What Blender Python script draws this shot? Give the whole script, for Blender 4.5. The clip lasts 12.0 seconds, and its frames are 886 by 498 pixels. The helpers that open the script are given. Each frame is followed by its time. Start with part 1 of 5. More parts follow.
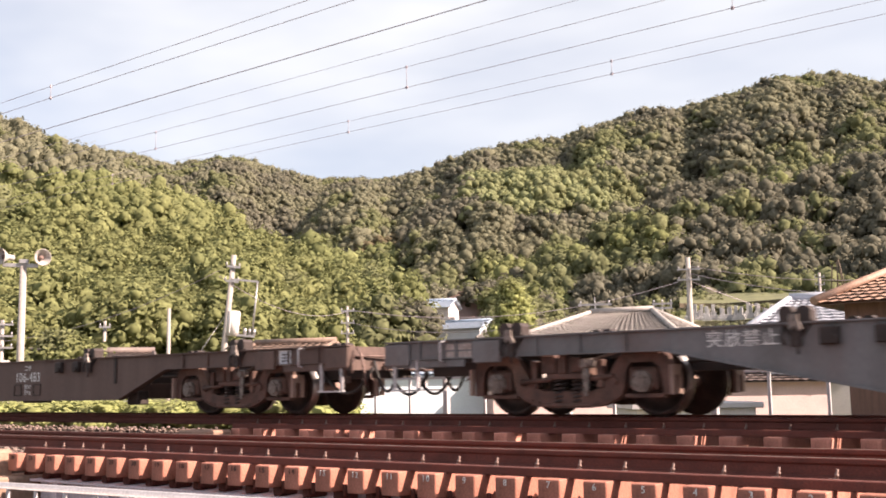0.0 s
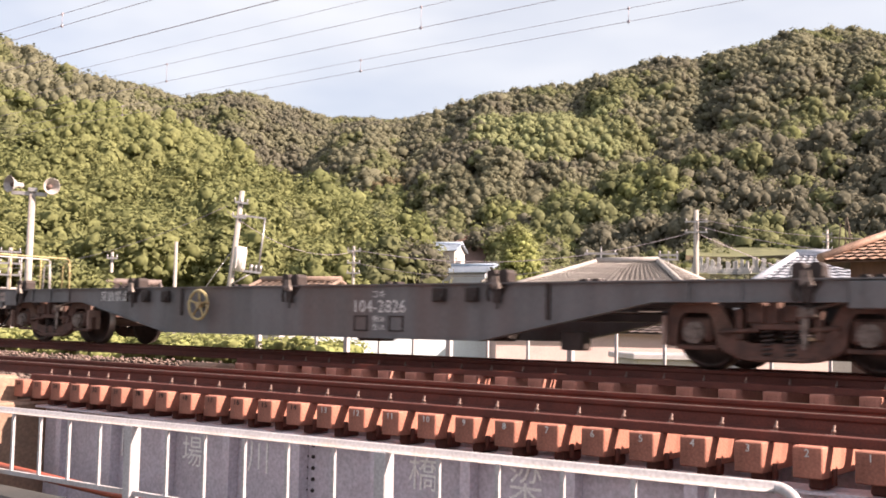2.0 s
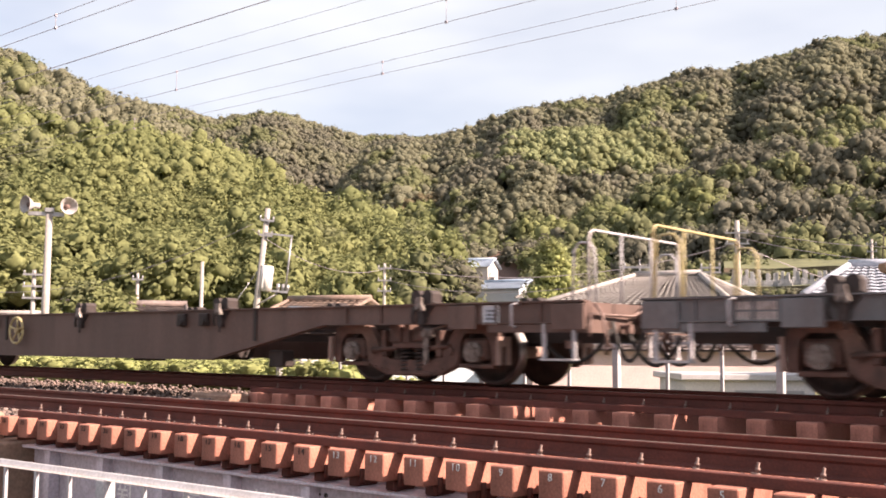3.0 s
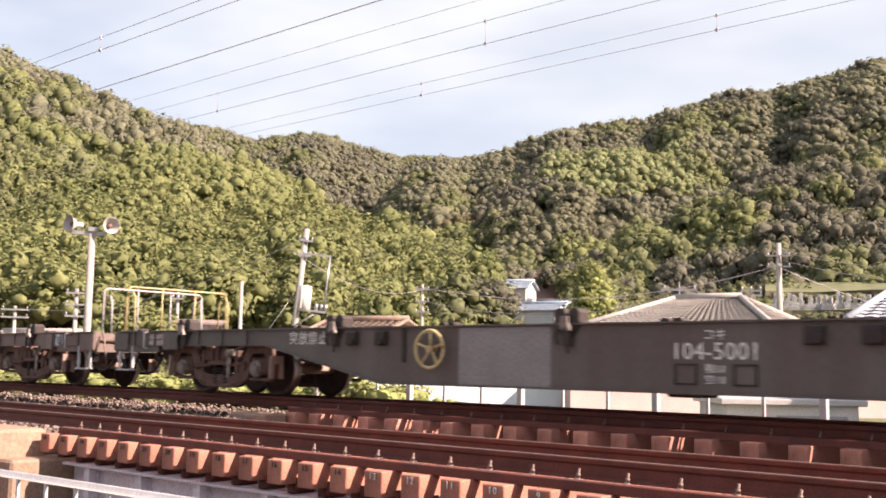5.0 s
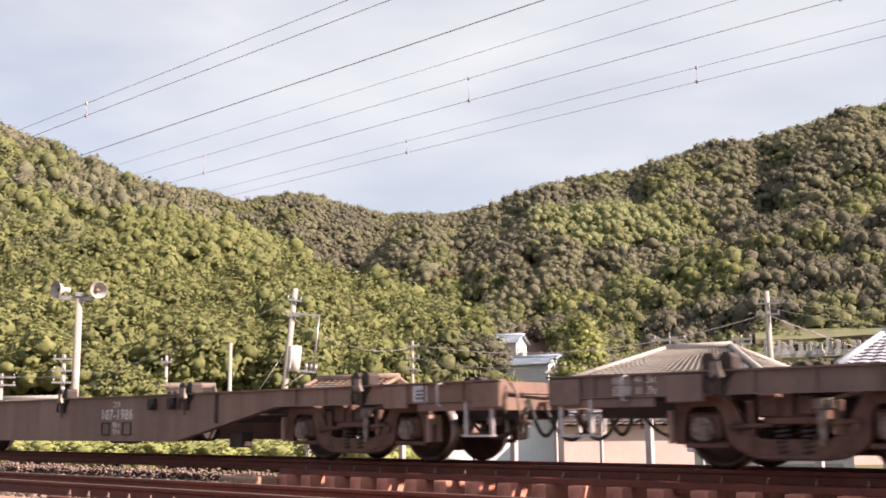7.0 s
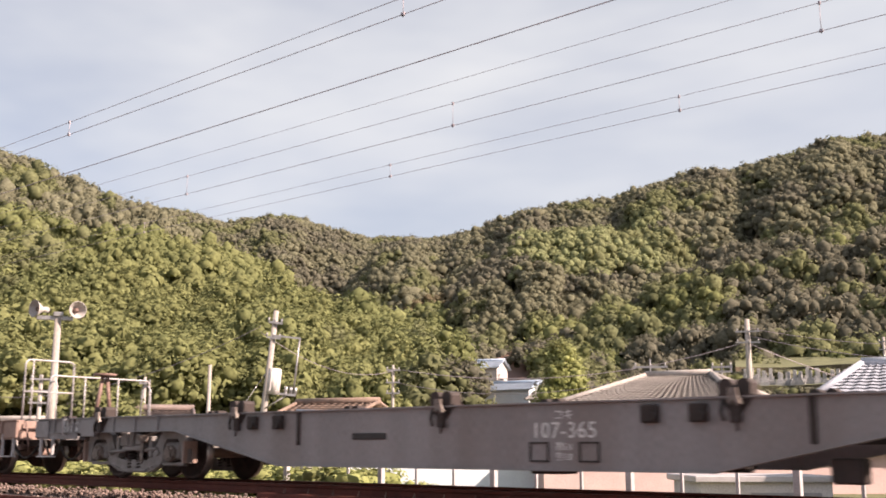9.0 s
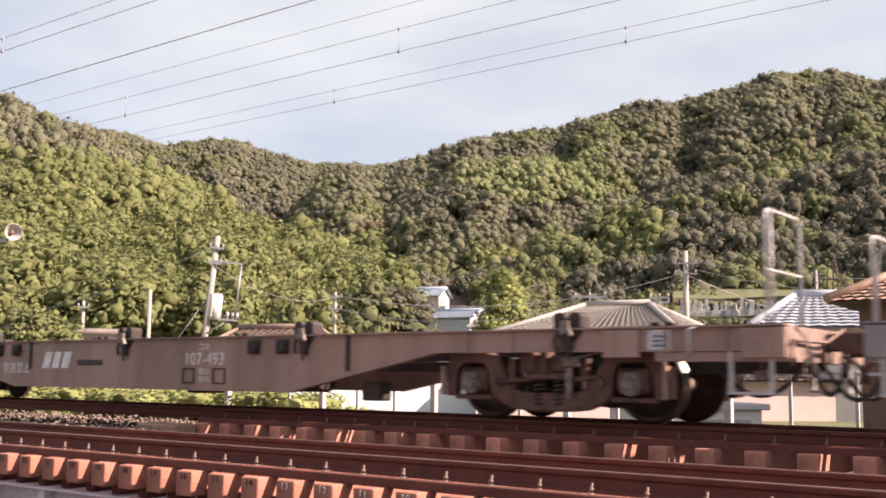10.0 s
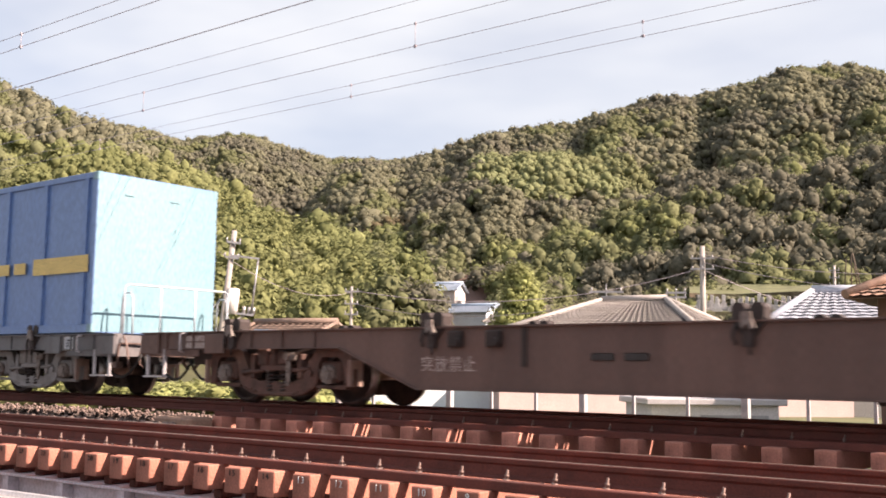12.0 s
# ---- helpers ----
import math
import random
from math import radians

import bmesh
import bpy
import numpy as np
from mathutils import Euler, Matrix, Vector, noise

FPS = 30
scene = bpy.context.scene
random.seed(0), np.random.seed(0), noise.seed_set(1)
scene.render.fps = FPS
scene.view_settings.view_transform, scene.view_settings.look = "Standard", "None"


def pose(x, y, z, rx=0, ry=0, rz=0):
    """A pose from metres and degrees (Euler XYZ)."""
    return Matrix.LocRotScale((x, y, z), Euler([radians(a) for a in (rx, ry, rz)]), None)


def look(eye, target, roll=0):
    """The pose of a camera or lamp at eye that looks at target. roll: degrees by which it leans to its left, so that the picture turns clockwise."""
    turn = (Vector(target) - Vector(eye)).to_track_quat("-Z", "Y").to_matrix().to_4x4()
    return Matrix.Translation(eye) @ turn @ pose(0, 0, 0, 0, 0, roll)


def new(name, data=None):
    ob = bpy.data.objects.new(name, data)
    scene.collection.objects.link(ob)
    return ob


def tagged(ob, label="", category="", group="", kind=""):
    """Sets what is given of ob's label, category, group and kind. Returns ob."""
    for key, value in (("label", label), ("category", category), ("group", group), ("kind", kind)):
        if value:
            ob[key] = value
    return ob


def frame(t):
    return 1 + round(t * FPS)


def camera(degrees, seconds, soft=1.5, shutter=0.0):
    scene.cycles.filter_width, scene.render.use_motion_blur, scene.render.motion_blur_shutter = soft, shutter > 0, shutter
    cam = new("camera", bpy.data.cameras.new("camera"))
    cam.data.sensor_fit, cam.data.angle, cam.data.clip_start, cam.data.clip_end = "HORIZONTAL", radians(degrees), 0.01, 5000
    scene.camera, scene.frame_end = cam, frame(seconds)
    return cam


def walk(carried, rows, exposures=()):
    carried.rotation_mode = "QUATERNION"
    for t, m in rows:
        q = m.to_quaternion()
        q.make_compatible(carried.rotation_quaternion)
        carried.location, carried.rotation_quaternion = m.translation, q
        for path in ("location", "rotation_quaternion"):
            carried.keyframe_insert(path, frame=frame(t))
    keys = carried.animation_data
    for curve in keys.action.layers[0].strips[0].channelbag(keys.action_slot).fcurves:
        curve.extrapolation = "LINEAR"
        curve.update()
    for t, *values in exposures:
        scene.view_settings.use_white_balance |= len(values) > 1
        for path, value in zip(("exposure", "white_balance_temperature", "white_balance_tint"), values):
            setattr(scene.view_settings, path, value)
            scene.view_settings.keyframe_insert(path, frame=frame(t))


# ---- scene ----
cam = camera(45.94, 12.0, soft=1.8, shutter=0.12)
CAM_ROWS = [
    (0.0, 0.909, -1.193, 0.393, 37.875, 7.553, -0.908), (0.5, 0.909, -1.193, 0.393, 37.181, 8.299, -0.442),
    (1.0, 0.909, -1.193, 0.393, 38.021, 5.822, -0.241), (1.5, 0.909, -1.193, 0.393, 37.649, 5.667, 1.112),
    (2.0, 0.909, -1.193, 0.393, 38.272, 4.449, 1.219), (2.5, 0.365, -0.465, 0.425, 40.619, 5.181, 0.663),
    (2.7, 0.162, -0.206, 0.466, 40.255, 5.218, 0.487), (3.1, 0.0, 0.0, 0.498, 40.1, 5.35, 0.5),
    (4.3, 0.0, 0.0, 0.498, 40.808, 6.098, 0.646), (4.5, 0.0, 0.0, 0.498, 41.081, 6.489, 0.579),
    (5.0, 0.0, 0.0, 0.498, 42.211, 6.451, 1.027), (5.5, 0.0, 0.0, 0.498, 42.738, 6.518, 0.676),
    (6.0, 0.0, 0.0, 0.498, 41.531, 7.381, 1.047), (6.5, 0.0, 0.0, 0.498, 41.626, 8.628, 0.363),
    (7.0, 0.0, 0.0, 0.498, 41.585, 9.526, -0.496), (8.8, 0.0, 0.0, 0.498, 40.291, 10.986, -0.1),
    (9.0, 0.0, 0.0, 0.498, 40.589, 10.849, 0.088), (9.5, 0.0, 0.0, 0.498, 38.408, 8.627, 0.358),
    (10.0, 0.0, 0.0, 0.498, 37.439, 6.927, 0.518), (10.5, 0.0, 0.0, 0.498, 37.573, 5.884, 0.805),
    (11.0, 0.0, 0.0, 0.498, 38.023, 6.561, 0.307), (11.5, 0.0, 0.0, 0.498, 38.34, 6.505, 0.889),
    (12.0, 0.0, 0.0, 0.498, 38.323, 6.633, 0.68),
]
walk(cam, [(t, pose(x, y, z, 90 + p, 0, yaw) @ pose(0, 0, 0, 0, 0, roll)) for t, x, y, z, yaw, p, roll in CAM_ROWS], [(0.0, 1.62, 6700, 24), (0.5, 1.52, 6700, 24), (1.0, 1.44, 6700, 24), (2.5, 1.66, 6700, 24), (5.5, 1.62, 6700, 24), (7.0, 1.45, 6700, 24), (9.0, 1.32, 6700, 24), (10.0, 1.45, 6700, 24), (12.0, 1.56, 6700, 24)])

# ---- light ----
SUN_EL, SUN_AZ = 36.0, 20.0  # azimuth from +x towards +y
world = bpy.data.worlds.new("world")
scene.world = world
world.use_nodes = True
wn, wl = world.node_tree.nodes, world.node_tree.links
sky = wn.new("ShaderNodeTexSky")
sky.sky_type, sky.sun_disc = "NISHITA", False
sky.sun_elevation, sky.sun_rotation = radians(SUN_EL), radians(90 - SUN_AZ)
sky.air_density, sky.dust_density, sky.ozone_density = 1.0, 1.2, 1.5
wtc = wn.new("ShaderNodeTexCoord")
wmap = wn.new("ShaderNodeMapping")
wmap.inputs["Scale"].default_value = (1.2, 2.2, 5.0)
wl.new(wtc.outputs["Generated"], wmap.inputs["Vector"])
cirrus = wn.new("ShaderNodeTexNoise")
cirrus.inputs["Scale"].default_value, cirrus.inputs["Detail"].default_value = 1.4, 4.0
wl.new(wmap.outputs["Vector"], cirrus.inputs["Vector"])
ramp = wn.new("ShaderNodeMapRange")
ramp.inputs["From Min"].default_value, ramp.inputs["From Max"].default_value = 0.3, 0.7
ramp.inputs["To Min"].default_value, ramp.inputs["To Max"].default_value = 0.35, 0.84
wl.new(cirrus.outputs["Fac"], ramp.inputs["Value"])
haze = wn.new("ShaderNodeMix")
haze.data_type = "RGBA"
haze.inputs["B"].default_value = (7.0, 7.65, 7.3, 1)
wl.new(ramp.outputs["Result"], haze.inputs["Factor"])
wl.new(sky.outputs["Color"], haze.inputs["A"])
wl.new(haze.outputs["Result"], wn["Background"].inputs["Color"])
wn["Background"].inputs["Strength"].default_value = 0.052
sun = new("sun", bpy.data.lights.new("sun", "SUN"))
sun.data.energy, sun.data.angle, sun.data.color = 5.0, radians(0.6), (1.0, 0.86, 0.68)
_se, _sa = radians(SUN_EL), radians(SUN_AZ)
sun.matrix_world = look((0, 0, 60), Vector((0, 0, 60)) - 10 * Vector((math.cos(_se) * math.cos(_sa), math.cos(_se) * math.sin(_sa), math.sin(_se))))

# ---- materials ----
MATS = {}


def mat(name, c1, c2=None, rough=0.7, metal=0.0, scale=3.0, fine=40.0, bump=0.15, mix=(0.4, 0.65), dirt=None, dirt_mix=(0.5, 0.75), stretch=(1, 1, 1), rand=0.0, island=0.0):
    """Two colours mixed by a coarse noise, a fine grain, an optional dirt colour and a fine relief, in metres."""
    m = bpy.data.materials.new(name)
    m.use_nodes = True
    n, l = m.node_tree.nodes, m.node_tree.links
    b = n["Principled BSDF"]
    c2 = c2 or tuple(0.75 * v for v in c1)
    tc = n.new("ShaderNodeTexCoord")
    mp = n.new("ShaderNodeMapping")
    mp.inputs["Scale"].default_value = stretch
    l.new(tc.outputs["Object"], mp.inputs["Vector"])

    def noisy(sc, lo, hi, detail=6.0):
        t = n.new("ShaderNodeTexNoise")
        t.inputs["Scale"].default_value, t.inputs["Detail"].default_value = sc, detail
        l.new(mp.outputs["Vector"], t.inputs["Vector"])
        r = n.new("ShaderNodeMapRange")
        r.inputs["From Min"].default_value, r.inputs["From Max"].default_value = lo, hi
        l.new(t.outputs["Fac"], r.inputs["Value"])
        return t, r.outputs["Result"]

    def blend(fac, a, bb):
        x = n.new("ShaderNodeMix")
        x.data_type = "RGBA"
        l.new(fac, x.inputs["Factor"])
        for key, v in (("A", a), ("B", bb)):
            if isinstance(v, tuple):
                x.inputs[key].default_value = (*v, 1)
            else:
                l.new(v, x.inputs[key])
        return x.outputs["Result"]

    col = blend(noisy(scale, *mix)[1], c1, c2)
    if dirt:
        col = blend(noisy(scale * 0.37, *dirt_mix)[1], col, dirt)
    grain, gr = noisy(fine, 0.3, 0.7, 3.0)
    hs = n.new("ShaderNodeHueSaturation")
    mr = n.new("ShaderNodeMapRange")
    mr.inputs["To Min"].default_value, mr.inputs["To Max"].default_value = 0.8, 1.18
    l.new(gr, mr.inputs["Value"])
    val = mr.outputs["Result"]
    if rand or island:
        oi = n.new("ShaderNodeNewGeometry" if island else "ShaderNodeObjectInfo")
        rand = rand or island
        rr = n.new("ShaderNodeMapRange")
        rr.inputs["To Min"].default_value, rr.inputs["To Max"].default_value = 1 - rand, 1 + rand
        l.new(oi.outputs["Random Per Island" if island else "Random"], rr.inputs["Value"])
        mul = n.new("ShaderNodeMath")
        mul.operation = "MULTIPLY"
        l.new(val, mul.inputs[0])
        l.new(rr.outputs["Result"], mul.inputs[1])
        val = mul.outputs["Value"]
    l.new(val, hs.inputs["Value"])
    l.new(col, hs.inputs["Color"])
    l.new(hs.outputs["Color"], b.inputs["Base Color"])
    b.inputs["Roughness"].default_value, b.inputs["Metallic"].default_value = rough, metal
    if bump:
        bp = n.new("ShaderNodeBump")
        bp.inputs["Strength"].default_value, bp.inputs["Distance"].default_value = bump, 0.02
        l.new(grain.outputs["Fac"], bp.inputs["Height"])
        l.new(bp.outputs["Normal"], b.inputs["Normal"])
    MATS[name] = m
    return m


def leaf_mat(name, c1, c2, scale=0.08):
    """Foliage: two greens by a coarse noise, a shade of its own for each leaf, light passing through."""
    m = bpy.data.materials.new(name)
    m.use_nodes = True
    n, l = m.node_tree.nodes, m.node_tree.links
    n.remove(n["Principled BSDF"])
    tc, t, mx = n.new("ShaderNodeTexCoord"), n.new("ShaderNodeTexNoise"), n.new("ShaderNodeMix")
    t.inputs["Scale"].default_value = scale
    l.new(tc.outputs["Object"], t.inputs["Vector"])
    mx.data_type = "RGBA"
    mx.inputs["A"].default_value, mx.inputs["B"].default_value = (*c1, 1), (*c2, 1)
    r0 = n.new("ShaderNodeMapRange")
    r0.inputs["From Min"].default_value, r0.inputs["From Max"].default_value = 0.38, 0.62
    l.new(t.outputs["Fac"], r0.inputs["Value"])
    l.new(r0.outputs["Result"], mx.inputs["Factor"])
    g, r, hs = n.new("ShaderNodeNewGeometry"), n.new("ShaderNodeMapRange"), n.new("ShaderNodeHueSaturation")
    r.inputs["To Min"].default_value, r.inputs["To Max"].default_value = 0.88, 1.12
    l.new(g.outputs["Random Per Island"], r.inputs["Value"])
    fine, fr, mul = n.new("ShaderNodeTexNoise"), n.new("ShaderNodeMapRange"), n.new("ShaderNodeMath")
    fine.inputs["Scale"].default_value, fine.inputs["Detail"].default_value = 2.6, 4.0
    l.new(tc.outputs["Object"], fine.inputs["Vector"])
    fr.inputs["From Min"].default_value, fr.inputs["From Max"].default_value = 0.36, 0.64
    fr.inputs["To Min"].default_value, fr.inputs["To Max"].default_value = 0.76, 1.22
    l.new(fine.outputs["Fac"], fr.inputs["Value"])
    mul.operation = "MULTIPLY"
    l.new(r.outputs["Result"], mul.inputs[0])
    l.new(fr.outputs["Result"], mul.inputs[1])
    l.new(mul.outputs["Value"], hs.inputs["Value"])
    l.new(mx.outputs["Result"], hs.inputs["Color"])
    d, tr, ms = n.new("ShaderNodeBsdfDiffuse"), n.new("ShaderNodeBsdfTranslucent"), n.new("ShaderNodeMixShader")
    l.new(hs.outputs["Color"], d.inputs["Color"])
    l.new(hs.outputs["Color"], tr.inputs["Color"])
    ms.inputs["Fac"].default_value = 0.33
    l.new(d.outputs["BSDF"], ms.inputs[1])
    l.new(tr.outputs["BSDF"], ms.inputs[2])
    l.new(ms.outputs["Shader"], n["Material Output"].inputs["Surface"])
    MATS[name] = m
    return m


RUST = (0.10, 0.045, 0.03)
mat("rail_rust", (0.125, 0.034, 0.025), (0.085, 0.024, 0.018), 0.75, 0.2, 4, 60, 0.2)
mat("rail_top", (0.24, 0.17, 0.14), (0.18, 0.13, 0.11), 0.45, 0.7, 6, 60, 0.05)
mat("sleeper", (0.37, 0.148, 0.105), (0.30, 0.115, 0.081), 0.8, 0, 5, 50, 0.25, dirt=(0.20, 0.078, 0.054), rand=0.16)
mat("sleeper_old", (0.47, 0.205, 0.155), (0.37, 0.158, 0.118), 0.85, 0, 5, 50, 0.25, dirt=(0.13, 0.052, 0.038), rand=0.2)
mat("bolt", (0.22, 0.15, 0.13), (0.13, 0.08, 0.07), 0.6, 0.4, 20, 80, 0.1)
mat("sign_white", (0.84, 0.83, 0.82), (0.76, 0.75, 0.74), 0.5, 0, 8, 40, 0.0)
mat("girder_grey", (0.53, 0.485, 0.55), (0.46, 0.425, 0.48), 0.5, 0, 1.2, 30, 0.03, dirt=(0.29, 0.25, 0.26), dirt_mix=(0.58, 0.8))
mat("dark_steel", (0.042, 0.029, 0.027), (0.024, 0.018, 0.017), 0.7, 0.2, 4, 40, 0.15)
mat("concrete", (0.33, 0.205, 0.15), (0.25, 0.155, 0.115), 0.9, 0, 1.5, 25, 0.3, dirt=(0.16, 0.12, 0.09))
mat("ballast", (0.185, 0.135, 0.12), (0.11, 0.08, 0.072), 0.95, 0, 6, 40, 0.4, island=0.55)
mat("ballast_bed", (0.15, 0.11, 0.095), (0.10, 0.075, 0.065), 0.95, 0, 6, 40, 0.6)
mat("asphalt", (0.055, 0.052, 0.05), (0.04, 0.04, 0.04), 0.9, 0, 2, 60, 0.2)
mat("white_paint", (0.42, 0.40, 0.42), (0.37, 0.35, 0.365), 0.45, 0, 3, 40, 0.05, dirt=(0.42, 0.33, 0.28), dirt_mix=(0.58, 0.8))
mat("letter_white", (0.66, 0.66, 0.66), (0.5, 0.5, 0.5), 0.6, 0, 12, 60, 0.0)
mat("letter_faded", (0.42, 0.36, 0.34), (0.28, 0.22, 0.20), 0.6, 0, 12, 60, 0.0)
mat("pipe_red", (0.42, 0.10, 0.06), (0.33, 0.08, 0.05), 0.5, 0, 3, 40, 0.05)
mat("rubber", (0.018, 0.016, 0.016), (0.03, 0.026, 0.026), 0.6, 0, 8, 60, 0.05)
mat("wheel_steel", (0.06, 0.04, 0.037), (0.035, 0.025, 0.023), 0.5, 0.6, 6, 50, 0.1)
mat("wheel_tread", (0.36, 0.33, 0.32), (0.26, 0.23, 0.22), 0.35, 1.0, 6, 50, 0.02)
mat("yellow_paint", (0.48, 0.40, 0.20), (0.40, 0.32, 0.15), 0.5, 0, 6, 40, 0.05, dirt=(0.3, 0.2, 0.1))
mat("wagon_brown", (0.125, 0.074, 0.061), (0.090, 0.053, 0.044), 0.65, 0, 1.2, 30, 0.08, dirt=(0.10, 0.06, 0.05), stretch=(2.6, 1, 0.4))
mat("wagon_umber", (0.105, 0.066, 0.056), (0.078, 0.048, 0.041), 0.65, 0, 1.2, 30, 0.08, dirt=(0.085, 0.05, 0.042), stretch=(2.6, 1, 0.4))
mat("wagon_dun", (0.165, 0.119, 0.106), (0.122, 0.086, 0.077), 0.65, 0, 1.2, 30, 0.08, dirt=(0.105, 0.067, 0.055), stretch=(2.6, 1, 0.4))
mat("plate_blue", (0.46, 0.50, 0.56), (0.40, 0.44, 0.5), 0.5, 0, 8, 40, 0.0)
mat("wagon_tan", (0.205, 0.127, 0.106), (0.152, 0.093, 0.078), 0.65, 0, 1.2, 30, 0.08, dirt=(0.13, 0.08, 0.065), stretch=(2.6, 1, 0.4))
mat("wagon_sand", (0.31, 0.208, 0.178), (0.25, 0.166, 0.14), 0.65, 0, 1.2, 30, 0.05, dirt=(0.17, 0.11, 0.09), stretch=(2.6, 1, 0.4))
mat("wagon_slate", (0.135, 0.135, 0.145), (0.10, 0.10, 0.105), 0.6, 0, 1.2, 30, 0.08, dirt=(0.12, 0.085, 0.08), stretch=(2.6, 1, 0.4))
mat("wagon_grey", (0.235, 0.225, 0.235), (0.20, 0.19, 0.20), 0.55, 0, 0.8, 30, 0.05, dirt=(0.17, 0.145, 0.14), stretch=(2.6, 1, 0.4))
mat("wagon_olive", (0.10, 0.088, 0.08), (0.08, 0.068, 0.062), 0.65, 0, 1.2, 30, 0.08, dirt=(0.075, 0.055, 0.05), stretch=(2.6, 1, 0.4))
mat("patch_grey", (0.2, 0.19, 0.195), (0.17, 0.16, 0.165), 0.55, 0, 2, 30, 0.05)
mat("bogie_brown", (0.110, 0.054, 0.042), (0.056, 0.029, 0.023), 0.7, 0.1, 5, 40, 0.25, dirt=(0.17, 0.10, 0.075), dirt_mix=(0.55, 0.8))
mat("hub_steel", (0.20, 0.165, 0.15), (0.10, 0.075, 0.065), 0.5, 0.3, 14, 60, 0.1)
mat("bogie_grey", (0.22, 0.205, 0.205), (0.16, 0.145, 0.14), 0.6, 0, 5, 40, 0.12)
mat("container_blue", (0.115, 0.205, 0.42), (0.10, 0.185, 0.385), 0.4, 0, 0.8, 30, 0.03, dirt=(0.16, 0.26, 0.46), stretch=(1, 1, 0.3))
mat("container_sunlit", (0.17, 0.30, 0.355), (0.155, 0.28, 0.335), 0.4, 0, 0.8, 30, 0.03, stretch=(1, 1, 0.3))
mat("stripe_yellow", (0.62, 0.46, 0.14), (0.55, 0.4, 0.12), 0.45, 0, 3, 30, 0.0)
mat("pole_concrete", (0.34, 0.31, 0.29), (0.28, 0.25, 0.235), 0.85, 0, 1.5, 30, 0.1, stretch=(1, 1, 0.3))
mat("galvanised", (0.36, 0.35, 0.36), (0.3, 0.29, 0.3), 0.4, 0.7, 8, 50, 0.03)
mat("horn_white", (0.42, 0.39, 0.38), (0.36, 0.33, 0.32), 0.5, 0, 6, 40, 0.02)
mat("wire", (0.34, 0.30, 0.34), (0.29, 0.26, 0.29), 0.6, 0.4, 5, 50, 0.0)
mat("tile_umber", (0.24, 0.165, 0.13), (0.17, 0.12, 0.095), 0.7, 0, 3, 20, 0.2, dirt=(0.13, 0.1, 0.085))
mat("tile_grey", (0.33, 0.30, 0.285), (0.27, 0.245, 0.23), 0.6, 0, 3, 20, 0.15)
mat("tile_brown", (0.33, 0.20, 0.145), (0.23, 0.14, 0.10), 0.65, 0, 3, 20, 0.2, dirt=(0.16, 0.11, 0.09))
mat("tile_dark", (0.16, 0.12, 0.11), (0.11, 0.085, 0.08), 0.65, 0, 3, 20, 0.2)
mat("roof_blue", (0.42, 0.50, 0.62), (0.36, 0.44, 0.56), 0.35, 0.2, 2, 20, 0.05)
mat("solar_panel", (0.36, 0.38, 0.44), (0.31, 0.33, 0.39), 0.45, 0.0, 2, 20, 0.0)
mat("wall_white", (0.62, 0.575, 0.57), (0.55, 0.505, 0.5), 0.85, 0, 1.5, 30, 0.08, dirt=(0.5, 0.45, 0.42), dirt_mix=(0.6, 0.85))
mat("wall_pink", (0.57, 0.425, 0.415), (0.51, 0.375, 0.37), 0.85, 0, 1.5, 30, 0.08)
mat("wall_blue", (0.62, 0.67, 0.74), (0.57, 0.62, 0.69), 0.8, 0, 1.5, 30, 0.05)
mat("wall_brown", (0.16, 0.085, 0.065), (0.12, 0.065, 0.05), 0.8, 0, 3, 30, 0.15, stretch=(4, 4, 0.4))
mat("glass_dark", (0.03, 0.035, 0.04), (0.02, 0.025, 0.03), 0.08, 0, 2, 10, 0.0)
mat("stone_grey", (0.38, 0.37, 0.37), (0.28, 0.27, 0.27), 0.7, 0, 6, 40, 0.1, rand=0.15)
mat("soil", (0.10, 0.075, 0.05), (0.06, 0.055, 0.03), 0.95, 0, 0.12, 3, 0.3, dirt=(0.05, 0.065, 0.02))
mat("grass", (0.125, 0.13, 0.06), (0.085, 0.09, 0.042), 0.95, 0, 0.4, 6, 0.3)
mat("bark", (0.12, 0.09, 0.065), (0.08, 0.06, 0.045), 0.9, 0, 8, 40, 0.4)
# leaf greens greyed and lightened to paint haze in, olive and dark most
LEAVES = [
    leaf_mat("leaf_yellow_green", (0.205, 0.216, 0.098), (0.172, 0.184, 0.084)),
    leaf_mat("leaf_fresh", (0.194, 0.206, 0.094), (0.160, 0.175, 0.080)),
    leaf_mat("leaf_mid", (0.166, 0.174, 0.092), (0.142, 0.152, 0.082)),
    leaf_mat("leaf_olive_hazy", (0.182, 0.180, 0.124), (0.158, 0.156, 0.108)),
    leaf_mat("leaf_dark_hazy", (0.152, 0.146, 0.112), (0.130, 0.127, 0.098)),
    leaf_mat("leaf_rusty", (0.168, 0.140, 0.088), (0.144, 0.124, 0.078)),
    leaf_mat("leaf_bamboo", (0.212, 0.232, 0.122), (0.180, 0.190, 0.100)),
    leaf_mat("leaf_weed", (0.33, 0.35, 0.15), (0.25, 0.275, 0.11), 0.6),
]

# ---- mesh helpers ----


